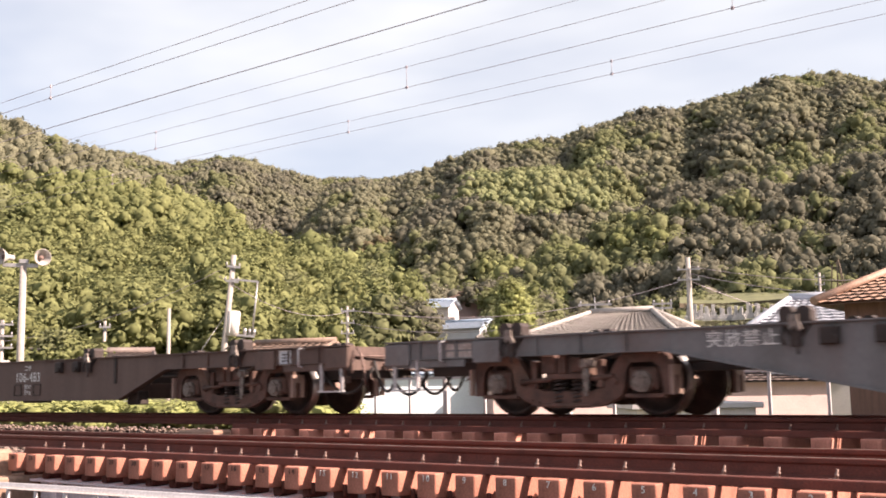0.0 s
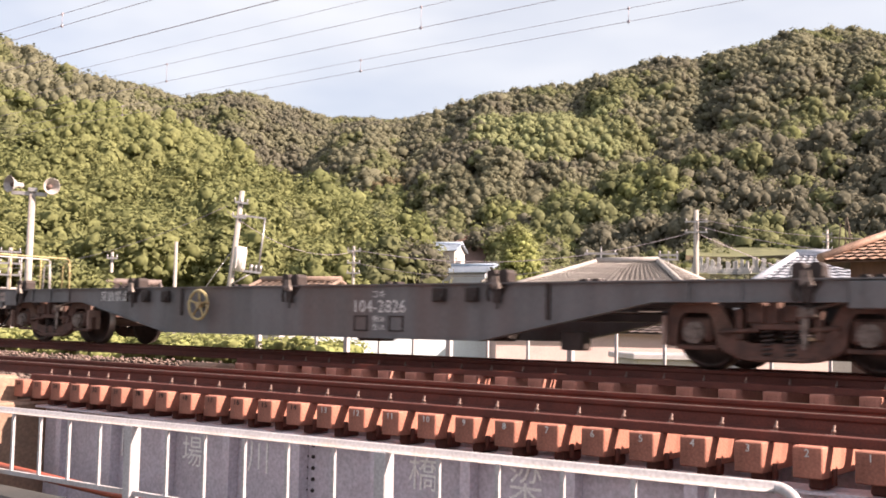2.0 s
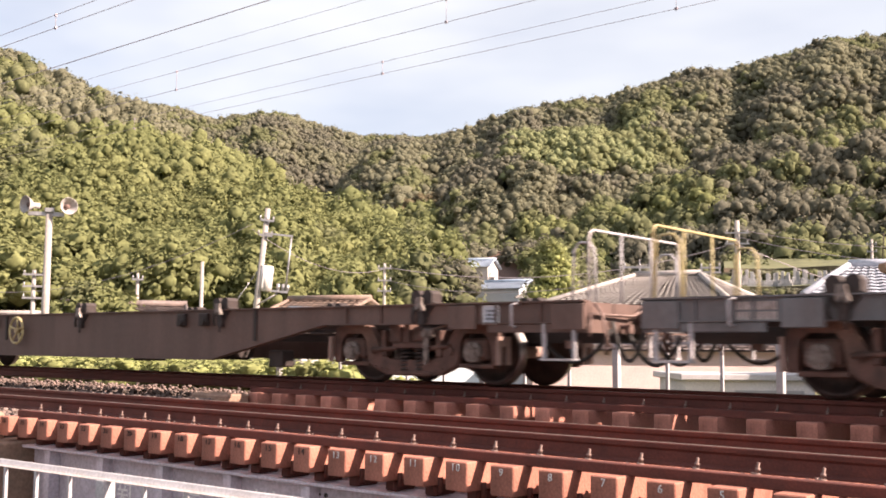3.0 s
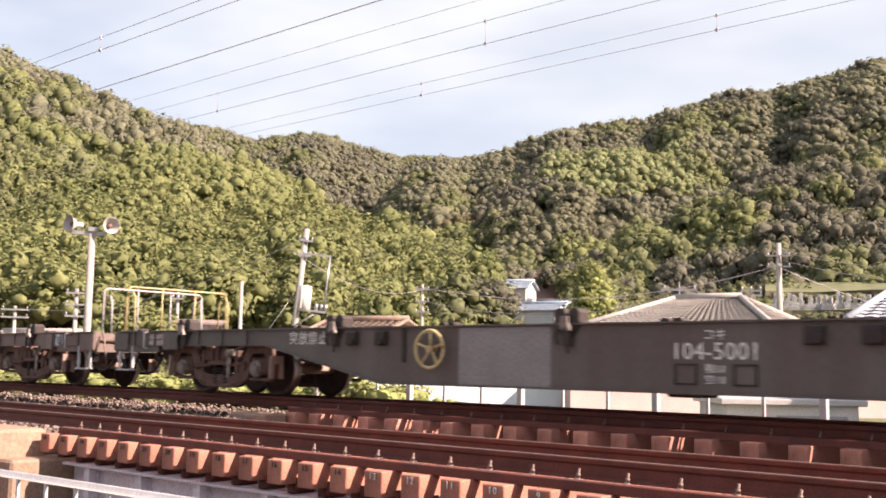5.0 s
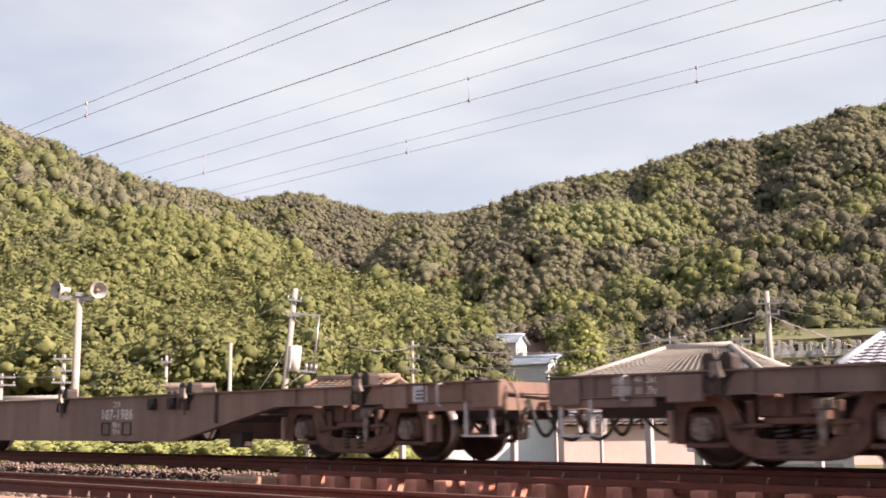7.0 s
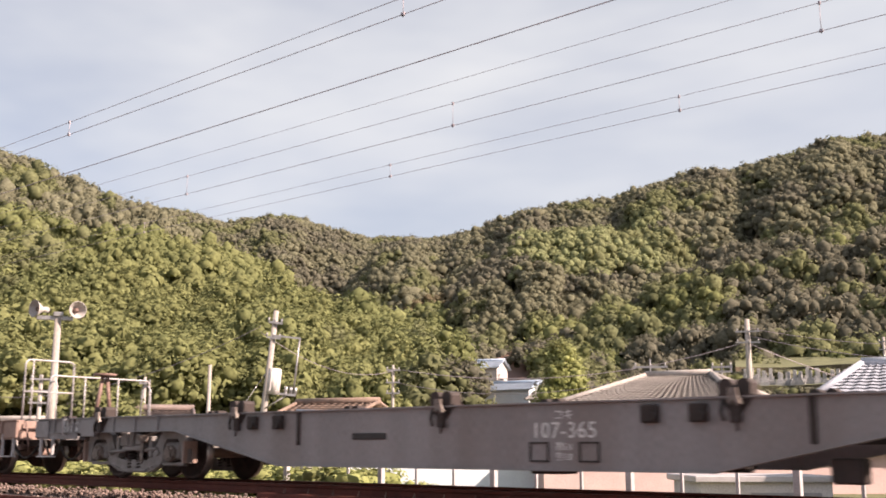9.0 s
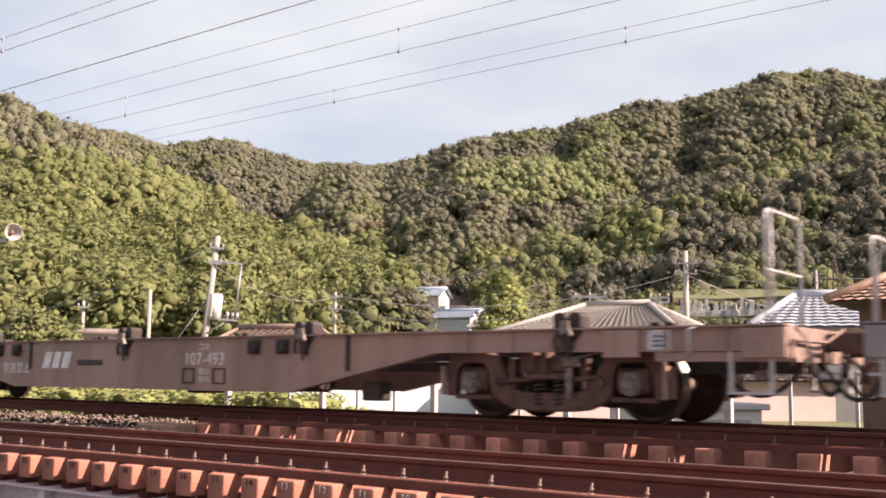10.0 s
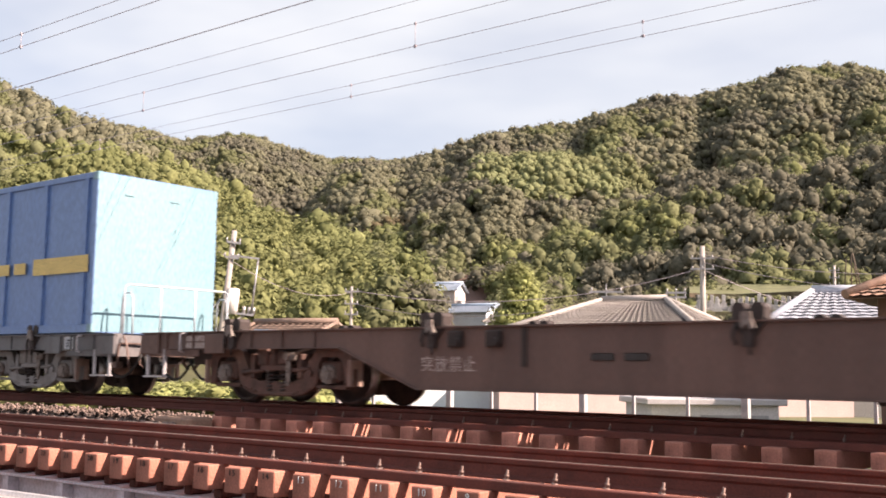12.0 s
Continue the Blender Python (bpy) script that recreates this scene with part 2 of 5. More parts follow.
def box(bm, x0, x1, y0, y1, z0, z1, bevel=0.0, slot=0):
    r = bmesh.ops.create_cube(bm, size=1.0)
    vs = r["verts"]
    for v in vs:
        v.co = Vector(((x0 + x1) / 2 + v.co.x * (x1 - x0), (y0 + y1) / 2 + v.co.y * (y1 - y0), (z0 + z1) / 2 + v.co.z * (z1 - z0)))
    fs = {f for v in vs for f in v.link_faces}
    for f in fs:
        f.material_index = slot
    if bevel:
        bmesh.ops.bevel(bm, geom=list({e for v in vs for e in v.link_edges}), offset=bevel, segments=1, affect="EDGES")
    return vs


def tube(bm, pts, r, seg=8, r1=None, slot=0, cap=True):
    """A round bar along a polyline; r1: the radius at its end."""
    pts = [Vector(p) for p in pts]
    rings = []
    for i, p in enumerate(pts):
        d = (pts[min(i + 1, len(pts) - 1)] - pts[max(i - 1, 0)]).normalized()
        a = d.orthogonal().normalized() if not rings else (ax - d * ax.dot(d)).normalized()
        ax, b = a, d.cross(a)
        rr = r if r1 is None else r + (r1 - r) * i / (len(pts) - 1)
        rings.append([bm.verts.new(p + rr * (math.cos(2 * math.pi * k / seg) * a + math.sin(2 * math.pi * k / seg) * b)) for k in range(seg)])
    for u, v in zip(rings, rings[1:]):
        for k in range(seg):
            f = bm.faces.new((u[k], u[(k + 1) % seg], v[(k + 1) % seg], v[k]))
            f.material_index, f.smooth = slot, True
    if cap:
        bm.faces.new(rings[0][::-1]).material_index = slot
        bm.faces.new(rings[-1]).material_index = slot


def prism(bm, poly, y0, y1, slot=0):
    """A plate: a polygon in x and z, from y0 to y1."""
    a = [bm.verts.new((x, y0, z)) for x, z in poly]
    b = [bm.verts.new((x, y1, z)) for x, z in poly]
    fs = [bm.faces.new(a), bm.faces.new(b[::-1])]
    for i in range(len(poly)):
        j = (i + 1) % len(poly)
        fs.append(bm.faces.new((a[j], a[i], b[i], b[j])))
    for f in fs:
        f.material_index = slot


def lathe(bm, prof, seg=32, slots=None, cx=0.0, cz=0.0):
    """Turned about an axis along y: rows of (radius, y)."""
    rings = [[bm.verts.new((cx + max(r, 1e-4) * math.cos(2 * math.pi * k / seg), y, cz + max(r, 1e-4) * math.sin(2 * math.pi * k / seg))) for k in range(seg)] for r, y in prof]
    for i, (u, v) in enumerate(zip(rings, rings[1:])):
        for k in range(seg):
            f = bm.faces.new((u[k], v[k], v[(k + 1) % seg], u[(k + 1) % seg]))
            f.smooth = True
            f.material_index = slots[i] if slots else 0


def arc(cx, cz, r, a0, a1, n=8):
    return [(cx + r * math.cos(radians(a0 + (a1 - a0) * i / n)), cz + r * math.sin(radians(a0 + (a1 - a0) * i / n))) for i in range(n + 1)]


def mesh(name, bm, *mats):
    bmesh.ops.recalc_face_normals(bm, faces=bm.faces)
    me = bpy.data.meshes.new(name)
    bm.to_mesh(me)
    bm.free()
    for m in mats:
        me.materials.append(MATS[m] if isinstance(m, str) else m)
    return me


def part(name, me, parent, m=None, label=""):
    ob = new(name, me)
    ob.parent = parent
    if m is not None:
        ob.matrix_basis = m
    return tagged(ob, label)


def thing(name, label, category, group="", kind="", me=None, m=None):
    ob = tagged(new(name, me), label, category, group, kind)
    if m is not None:
        ob.matrix_basis = m
    return ob


CACHE = {}


def shared(key, build):
    if key not in CACHE:
        CACHE[key] = build()
    return CACHE[key]


def numpy_mesh(name, verts, faces, mats, mat_index=None, smooth=True):
    """A mesh straight from arrays; all faces have the same number of corners."""
    me = bpy.data.meshes.new(name)
    k = faces.shape[1]
    me.vertices.add(len(verts))
    me.vertices.foreach_set("co", np.ascontiguousarray(verts, dtype=np.float32).ravel())
    me.loops.add(faces.size)
    me.loops.foreach_set("vertex_index", np.ascontiguousarray(faces, dtype=np.int32).ravel())
    me.polygons.add(len(faces))
    me.polygons.foreach_set("loop_start", np.arange(0, faces.size, k, dtype=np.int32))
    me.polygons.foreach_set("loop_total", np.full(len(faces), k, dtype=np.int32))
    for m in mats:
        me.materials.append(MATS[m] if isinstance(m, str) else m)
    if k == 3 and smooth:
        me.polygons.foreach_set("use_smooth", np.ones(len(faces), dtype=bool))
    if mat_index is not None:
        me.polygons.foreach_set("material_index", np.ascontiguousarray(mat_index, dtype=np.int32))
    me.update(calc_edges=True)
    me.validate()
    return me


def letters(text, size, material, spacing=1.0):
    """Letters as a thin mesh in x and z, centred, facing -y."""
    cu = bpy.data.curves.new("letters", "FONT")
    cu.body, cu.size, cu.align_x, cu.align_y, cu.extrude, cu.space_character = text, size, "CENTER", "CENTER", 0.002, spacing
    cu.resolution_u = 3
    ob = bpy.data.objects.new("letters", cu)
    scene.collection.objects.link(ob)
    me = bpy.data.meshes.new_from_object(ob)
    bpy.data.objects.remove(ob)
    me.transform(pose(0, 0, 0, 90, 0, 0))
    me.materials.clear()
    me.materials.append(MATS[material])
    return me


def bars(w, h, cols, rows, material, fill=0.65):
    """Writing too small to read: plain bars."""
    bm = bmesh.new()
    for i in range(cols):
        for j in range(rows):
            cx, cz = -w / 2 + (i + 0.5) * w / cols, -h / 2 + (j + 0.5) * h / rows
            a, b = fill * w / cols / 2, fill * h / rows / 2
            box(bm, cx - a, cx + a, -0.002, 0.002, cz - b, cz + b)
    return mesh("bars", bm, material)


# ---- ground and hills ----
# crest lines: azimuth from +y towards -x, elevation of the crest, range of the foot, range of the crest
CRESTS = [
    ("west", [(76, 15.5), (70, 16.2), (64, 14.5), (61.5, 13.6), (58.6, 12.7), (54.3, 10.6), (51.6, 9.7), (49.4, 8.8), (46.3, 7.2), (42.6, 6.1), (39, 4.9), (36, 2.0), (33, 0)], 62, [(76, 300), (60, 250), (50, 170), (40, 120), (33, 110)]),
    ("valley", [(66, 9), (60, 11.6), (55.6, 12.8), (52.6, 12.2), (51.2, 12.4), (48.6, 12.5), (46.5, 11.9), (44, 11.5), (41.4, 11.5), (38, 11.5), (34, 10)], 230, [(66, 520), (34, 560)]),
    ("east", [(48, 7.0), (44, 10.6), (41, 11.4), (39.2, 11.8), (37.6, 12.4), (33.8, 13.2), (30.6, 13.7), (28.5, 14.1), (27.5, 14.5), (24.5, 14.8), (22.5, 15.0), (20, 15.6), (18, 15.8), (16.6, 15.75), (13.8, 14.9), (10.9, 14.2), (6, 13), (0, 12)], 150, [(48, 470), (25, 400), (0, 380)]),
    ("spur", [(46, 5.5), (43.5, 7.1), (41.3, 8.3), (38.5, 10.1), (35.4, 11.7), (32, 12.3), (29.2, 11.2), (28, 9.6), (26, 7)], 150, [(46, 260), (26, 300)]),
    ("village", [(43, 4.0), (40, 5.4), (35, 5.4), (32, 4.4)], 82, [(43, 128), (32, 132)]),
    ("fore", [(35, 5.6), (32.7, 7.0), (29, 8.2), (26.2, 10.0), (23.8, 10.9), (20.7, 10.5), (17.2, 11.0), (12, 11.5), (5, 10), (0, 9)], 112, [(35, 170), (20, 190), (0, 190)]),
]
EYE = 0.5


def base_z(az, r):
    z = np.where(r < 16, -3.2, -1.5)
    z = np.where(r > 45, -1.5 + np.clip(r - 45, 0, 80) * 0.045, z)
    return z


def ground_z(az, r):
    """Height of the ground at azimuth az (degrees) and range r."""
    az, r = np.asarray(az, float), np.asarray(r, float)
    z = base_z(az, r)
    for name, crest, foot, ranges in CRESTS:
        a = [c[0] for c in crest][::-1]
        el = np.interp(az, a, [c[1] for c in crest][::-1], left=crest[-1][1] * 0.8, right=crest[0][1] * 0.8)
        fade = np.clip((az - (a[0] - 10)) / 10, 0, 1) * np.clip((a[-1] + 12 - az) / 12, 0, 1)
        rr = np.interp(az, [c[0] for c in ranges][::-1], [c[1] for c in ranges][::-1])
        top = np.tan(np.radians(el)) * rr + EYE - 4.2 - 0.006 * rr
        t = (r - foot) / (rr - foot)
        up = np.clip(t, 0, 1)
        up = 0.35 * up + 0.65 * up * up * (3 - 2 * up)
        if name in ("east", "spur", "valley"):
            # gullies and ribs running down the slope
            rib = np.sin(az * 0.83 + 0.006 * r + 1.3) + 0.6 * np.sin(az * 1.9 - 0.011 * r)
            up = up + 0.04 * rib * np.clip(4 * up * (1 - up), 0, 1)
        hgt = np.where(t <= 1, top * up, top * (1 - 0.9 * (t - 1)))
        z = np.maximum(z, np.where((t > 0) & (fade > 0), hgt * fade, -99))
    return z


def make_ground():
    azs = np.concatenate([np.arange(-6, 84, 1.0), np.arange(84, 354, 6.0)])
    rs = np.concatenate([[0.01, 6, 12, 15.9, 16.1, 22, 30, 38, 45], np.arange(52, 600, 9.0), [640, 700, 900, 1500, 4000]])
    A, R = np.meshgrid(azs, rs, indexing="ij")
    Z = ground_z(A, R)
    bumps = np.sin(A * 1.9 + R * 0.09) * np.cos(R * 0.07 - A * 0.8)
    Z = Z + np.where(R > 70, 1.6 * bumps, 0)
    verts = np.stack([-R * np.sin(np.radians(A)), R * np.cos(np.radians(A)), Z], -1).reshape(-1, 3)
    n, m = len(azs), len(rs)
    i, j = np.meshgrid(np.arange(n), np.arange(m - 1), indexing="ij")
    k = (i + 1) % n
    faces = np.stack([i * m + j, k * m + j, k * m + j + 1, i * m + j + 1], -1).reshape(-1, 4)
    me = numpy_mesh("ground", verts, faces, ["soil"])
    return thing("ground", "brown earth and green hillsides under the trees", "ground", kind="structure", me=me)


make_ground()


def ball(sub):
    """Corners and triangles of a unit icosphere."""
    bm = bmesh.new()
    bmesh.ops.create_icosphere(bm, subdivisions=sub, radius=1)
    v, f = np.array([p.co[:] for p in bm.verts]), np.array([[q.index for q in p.verts] for p in bm.faces])
    bm.free()
    return v, f


def crown_template(seed, leaves, size, squash=0.8, lobe_n=14, sub=2, flat=0.0, ragged=0.22, core=0.88):
    """A billowing crown about 1 m in radius: rounded boughs round a core, fringed with leaf sprays. Triangles.
    flat: how far the sprays lie level, in tiers."""
    rng = np.random.default_rng(seed)
    k = np.arange(lobe_n) + 0.5
    cz = 1.0 - 1.5 * k / lobe_n
    turn = k * 2.39996 + rng.uniform(0, 6.28)
    cr = np.sqrt(np.clip(1 - cz ** 2, 0, 1))
    lobes = np.stack([cr * np.cos(turn), cr * np.sin(turn), cz], 1) * rng.uniform(0.42, 0.72, lobe_n)[:, None] + rng.normal(size=(lobe_n, 3)) * 0.05
    lobes[:, 2] += 0.12
    rad = rng.uniform(0.24, 0.43, lobe_n) * min(1.1, math.sqrt(14 / lobe_n))
    lobes, rad = np.concatenate([lobes, [(0, 0, 0.1)]]), np.append(rad, 0.44)
    bv, bf = ball(sub)
    V, F, n = [], [], 0
    for q in range(lobe_n + 1):
        p = lobes[q] + bv * (core * rad[q] * rng.uniform(0.74, 1.16, len(bv)))[:, None]
        mid = p[bf].mean(1)
        hid = np.zeros(len(bf), bool)
        for w in range(lobe_n + 1):
            if w != q:
                hid |= np.linalg.norm(mid - lobes[w], axis=1) < rad[w] * 0.78
        hid |= (mid - lobes[q])[:, 2] < -0.55 * rad[q]
        V.append(p), F.append(bf[~hid] + n)
        n += len(p)
    pick = rng.choice(lobe_n, leaves, p=rad[:-1] ** 2 / (rad[:-1] ** 2).sum())
    d = rng.normal(size=(leaves, 3))
    d /= np.linalg.norm(d, axis=1)[:, None]
    d[:, 2] = np.where(d[:, 2] < -0.55, -d[:, 2], d[:, 2])
    c = lobes[pick] + d * (rad[pick] * rng.uniform(0.9, 1 + 1.5 * ragged, leaves))[:, None]
    nrm = d + rng.normal(size=(leaves, 3)) * (0.1 + 1.2 * ragged) + (0, 0, 0.15 + flat)
    nrm /= np.linalg.norm(nrm, axis=1)[:, None]
    u = np.cross(nrm, rng.normal(size=(leaves, 3)))
    u /= np.linalg.norm(u, axis=1)[:, None]
    v = np.cross(nrm, u)
    s = size * rng.uniform(0.55, 1.35, leaves)[:, None]
    quad = np.stack([c - u * s, c - v * s * 0.7 - nrm * s * 0.2, c + u * s, c + v * s * 0.7 - nrm * s * 0.2], 1)
    i = np.arange(leaves)[:, None] * 4 + n
    V.append(quad.reshape(-1, 3))
    F.append((i + (0, 1, 2, 0, 2, 3)).reshape(-1, 3))
    V, F = np.concatenate(V) * (1, 1, squash), np.concatenate(F)
    used, back = np.unique(F, return_inverse=True)
    return V[used], back.reshape(-1, 3)


def make_forest():
    rng = np.random.default_rng(5)
    temps = {"near": [crown_template(i, 980, 0.06, 0.95, 34, 1, 0.45, 0.3, 0.8) for i in range(6)], "mid": [crown_template(10 + i, 270, 0.072, 1.0, 18, 1, 0.2, 0.24) for i in range(6)], "far": [crown_template(20 + i, 74, 0.095, 1.0, 9, 1, 0.1, 0.2) for i in range(6)]}
    az_s = np.arange(4, 76, 0.25)
    r_s = np.arange(50, 600, 4.0)
    A, R = np.meshgrid(az_s, r_s, indexing="ij")
    Zs = ground_z(A, R)
    horizon = np.maximum.accumulate(np.degrees(np.arctan2(Zs + 3 - EYE, R)), axis=1)
    out = {key: [[], [], [], 0, 0] for key in temps}
    r = 64.0
    while r < 585:
        crown = 3.4 + 0.7 * min(1, (r - 60) / 300)
        step = crown * 1.05
        n = int(math.radians(58) * r / step)
        az = 11 + 58 * (np.arange(n) + rng.uniform(-0.5, 0.5, n)) / n
        rr = r + rng.uniform(-0.55, 0.55, n) * step
        z = ground_z(az, rr)
        for a, q, zz in zip(az, rr, z):
            if zz < base_z(a, q) + 1.0 and not (30 < a < 48 and q > 75):
                continue
            if (15 < a < 25.5 and q < 122) or (35.0 < a < 39.6 and q < 127):
                continue
            ia, ir = min(int((a - 4) / 0.25), len(az_s) - 1), min(int((q - 50) / 4), len(r_s) - 1)
            size = crown * rng.uniform(0.65, 1.3)
            tall = size * (rng.uniform(0.8, 1.25) if q < 200 else rng.uniform(0.72, 1.0))
            if math.degrees(math.atan2(zz + 3 + 1.8 * tall - EYE, q)) < horizon[ia, max(ir - 3, 0)] - 0.15:
                continue
            key = "near" if q < 130 else "mid" if q < 230 else "far"
            tv, tf = temps[key][rng.integers(0, 6)]
            o = out[key]
            w = rng.uniform(0, 2 * math.pi)
            cw, sw = math.cos(w), math.sin(w)
            p = tv * (size, size, tall)
            x, y = -q * math.sin(math.radians(a)), q * math.cos(math.radians(a))
            p = np.stack([p[:, 0] * cw - p[:, 1] * sw + x, p[:, 0] * sw + p[:, 1] * cw + y, p[:, 2] + zz + (rng.uniform(1.0, 3.4) if q < 200 else rng.uniform(1.6, 2.6))], 1)
            # kinds of tree in stands; darker leaves put shade into the fore slope
            s = noise.noise((x * 0.022, y * 0.022, 3.0)) + 0.6 * noise.noise((x * 0.06, y * 0.06, 7.0)) + rng.normal() * 0.13
            bamboo = 28.8 < a < 36.5 and 235 < q < 320 and math.degrees(math.atan2(zz, q)) > 8.6
            if bamboo:
                k = 6
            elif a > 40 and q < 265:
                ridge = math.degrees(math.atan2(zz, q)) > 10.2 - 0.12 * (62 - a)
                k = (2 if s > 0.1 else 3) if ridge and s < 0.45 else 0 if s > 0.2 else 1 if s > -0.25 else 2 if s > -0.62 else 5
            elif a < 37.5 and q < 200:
                # more dark leaves low on the right, painting in the shade there
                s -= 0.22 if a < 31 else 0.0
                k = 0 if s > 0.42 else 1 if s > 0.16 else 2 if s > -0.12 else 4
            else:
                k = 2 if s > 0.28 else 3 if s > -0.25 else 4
            o[0].append(p)
            o[1].append(tf + o[3])
            o[2].append(np.full(len(tf), k))
            o[3] += len(p)
            o[4] += 1
        r += step * 0.88
    for key, label in (("near", "mixed green broadleaf trees at the foot of the slopes"), ("mid", "mixed green broadleaf trees on the slopes"), ("far", "darker olive woods on the far ridges, haze painted in")):
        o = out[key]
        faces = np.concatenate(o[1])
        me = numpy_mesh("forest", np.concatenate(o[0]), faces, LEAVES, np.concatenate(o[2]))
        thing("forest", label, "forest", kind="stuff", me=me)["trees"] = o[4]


make_forest()

# ---- railway: road, stream, bank and bridges ----
NY, NZ, NX = 6.667, -0.16, -0.746     # near track: near rail, railhead, sleeper origin
FY, FZ = 10.42, 0.0                    # far track: near rail, railhead
GAUGE = 1.067
NPITCH, FPITCH = 0.4177, 0.50
BANK_X = -11.7                         # end of the bank, start of the near bridge


def make_bank():
    bm = bmesh.new()
    prism(bm, [(-160, -0.46), (BANK_X - 0.3, -0.46), (BANK_X - 0.3, -3.6), (-160, -3.6)], 5.7, 13.6)
    me = mesh("bank", bm, "ballast_bed")
    thing("rail_bank", "grey-brown ballasted railway embankment beside the bridge", "embankment", kind="structure", me=me)
    bm = bmesh.new()
    box(bm, BANK_X - 0.3, BANK_X + 0.25, 5.55, 8.9, -3.6, -0.62, 0.03)
    box(bm, BANK_X - 1.6, BANK_X - 0.12, 5.35, 6.15, -3.6, -0.30, 0.04)
    me = mesh("abutment", bm, "concrete")
    thing("abutment", "weathered sunlit concrete bridge abutment", "abutment", kind="structure", me=me)
    bm = bmesh.new()
    box(bm, BANK_X - 0.9, BANK_X - 0.35, 9.2, 13.0, -3.6, -0.62, 0.03)
    box(bm, BANK_X - 0.95, BANK_X - 0.1, 9.35, 9.75, -0.64, -0.2, 0.03)
    me = mesh("abutment", bm, "concrete")
    thing("abutment", "weathered concrete abutment of the far bridge", "abutment", kind="structure", me=me)
    bm = bmesh.new()
    box(bm, -160, 60, 13.7, 60, -3.6, -0.75)
    me = mesh("terrace", bm, "grass")
    thing("terrace", "grassy level ground behind the railway", "ground", kind="structure", me=me)
    bm = bmesh.new()
    box(bm, -160, 60, -6, 4.5, -1.75, -1.25, 0.02)
    me = mesh("road", bm, "asphalt")
    thing("road", "dark asphalt lane running beside the railway", "road", kind="structure", me=me)


make_bank()


def stone_mesh(i):
    def build():
        rng = random.Random(i)
        bm = bmesh.new()
        bmesh.ops.create_icosphere(bm, subdivisions=1, radius=1)
        for v in bm.verts:
            v.co *= rng.uniform(0.65, 1.1)
        return mesh("stone", bm, "ballast")
    return shared(("stone", i), build)


def make_ballast():
    """Loose stones between and beside the rails on the bank."""
    rng = np.random.default_rng(3)
    me0 = [stone_mesh(i) for i in range(5)]
    shapes = []
    for me in me0:
        shapes.append((np.array([v.co[:] for v in me.vertices]), np.array([p.vertices[:] for p in me.polygons])))
    V, F, n = [], [], 0
    for _ in range(9000):
        x = BANK_X - 0.35 - 34 * rng.uniform() ** 1.7
        y = rng.uniform(5.8, 13.4)
        v, f = shapes[rng.integers(0, 5)]
        s = rng.uniform(0.022, 0.055)
        w = rng.uniform(0, 6.28)
        mound = 0.10 * math.exp(-((y - 9.0) / 0.8) ** 2)
        p = v * s * (1, 1, 0.8)
        p = np.stack([p[:, 0] * math.cos(w) - p[:, 1] * math.sin(w) + x, p[:, 0] * math.sin(w) + p[:, 1] * math.cos(w) + y, p[:, 2] - 0.44 + mound + rng.uniform(0, 0.07)], 1)
        V.append(p)
        F.append(f + n)
        n += len(p)
    me = numpy_mesh("ballast", np.concatenate(V), np.concatenate(F), ["ballast"], None, False)
    thing("ballast", "loose crushed grey-brown stone ballast between the tracks", "ballast", kind="stuff", me=me)


make_ballast()


def rail_mesh(x0, x1):
    prof = [(-0.064, 0), (0.064, 0), (0.064, 0.012), (0.012, 0.03), (0.009, 0.10), (0.03, 0.118), (0.0325, 0.148), (0.026, 0.155), (-0.026, 0.155), (-0.0325, 0.148), (-0.03, 0.118), (-0.009, 0.10), (-0.012, 0.03), (-0.064, 0.012)]
    bm = bmesh.new()
    a = [bm.verts.new((x0, y, z - 0.155)) for y, z in prof]
    b = [bm.verts.new((x1, y, z - 0.155)) for y, z in prof]
    bm.faces.new(a), bm.faces.new(b[::-1])
    for i in range(len(prof)):
        j = (i + 1) % len(prof)
        bm.faces.new((a[i], a[j], b[j], b[i])).material_index = 1 if i == 7 else 0
    return mesh("rail", bm, "rail_rust", "rail_top")


def sleeper_mesh(length, paint="sleeper", w=0.205, h=0.215):
    bm = bmesh.new()
    box(bm, -w / 2, w / 2, 0, length, -h, 0, 0.008)
    return mesh("sleeper", bm, paint)


def bolt_mesh():
    bm = bmesh.new()
    tube(bm, [(0, 0, 0), (0.022, 0, 0.125)], 0.011, 6)
    tube(bm, [(0.003, 0, 0.022), (0.009, 0, 0.058)], 0.026, 6)
    tube(bm, [(0.012, 0, 0.07), (0.016, 0, 0.09)], 0.018, 6)
    box(bm, -0.10, 0.045, -0.045, 0.05, 0.0, 0.02)
    tube(bm, [(-0.1, -0.02, 0.02), (-0.075, -0.03, 0.05), (-0.04, -0.02, 0.03), (0, 0, 0.04)], 0.011, 5)
    return mesh("hook_bolt", bm, "bolt")


def clip_mesh():
    bm = bmesh.new()
    box(bm, -0.03, 0.03, -0.035, 0.035, 0, 0.02, 0.004)
    tube(bm, [(0, 0, 0.02), (0, 0, 0.045)], 0.012, 6)
    return mesh("rail_clip", bm, "bolt")


def bearing_mesh():
    bm = bmesh.new()
    box(bm, -0.06, 0.06, -0.1, 0.16, -0.1, 0, 0.02)
    tube(bm, [(0.13, -0.12, -0.05), (0.13, -0.12, 0.06)], 0.02, 6)
    return mesh("bearing", bm, "rail_rust")


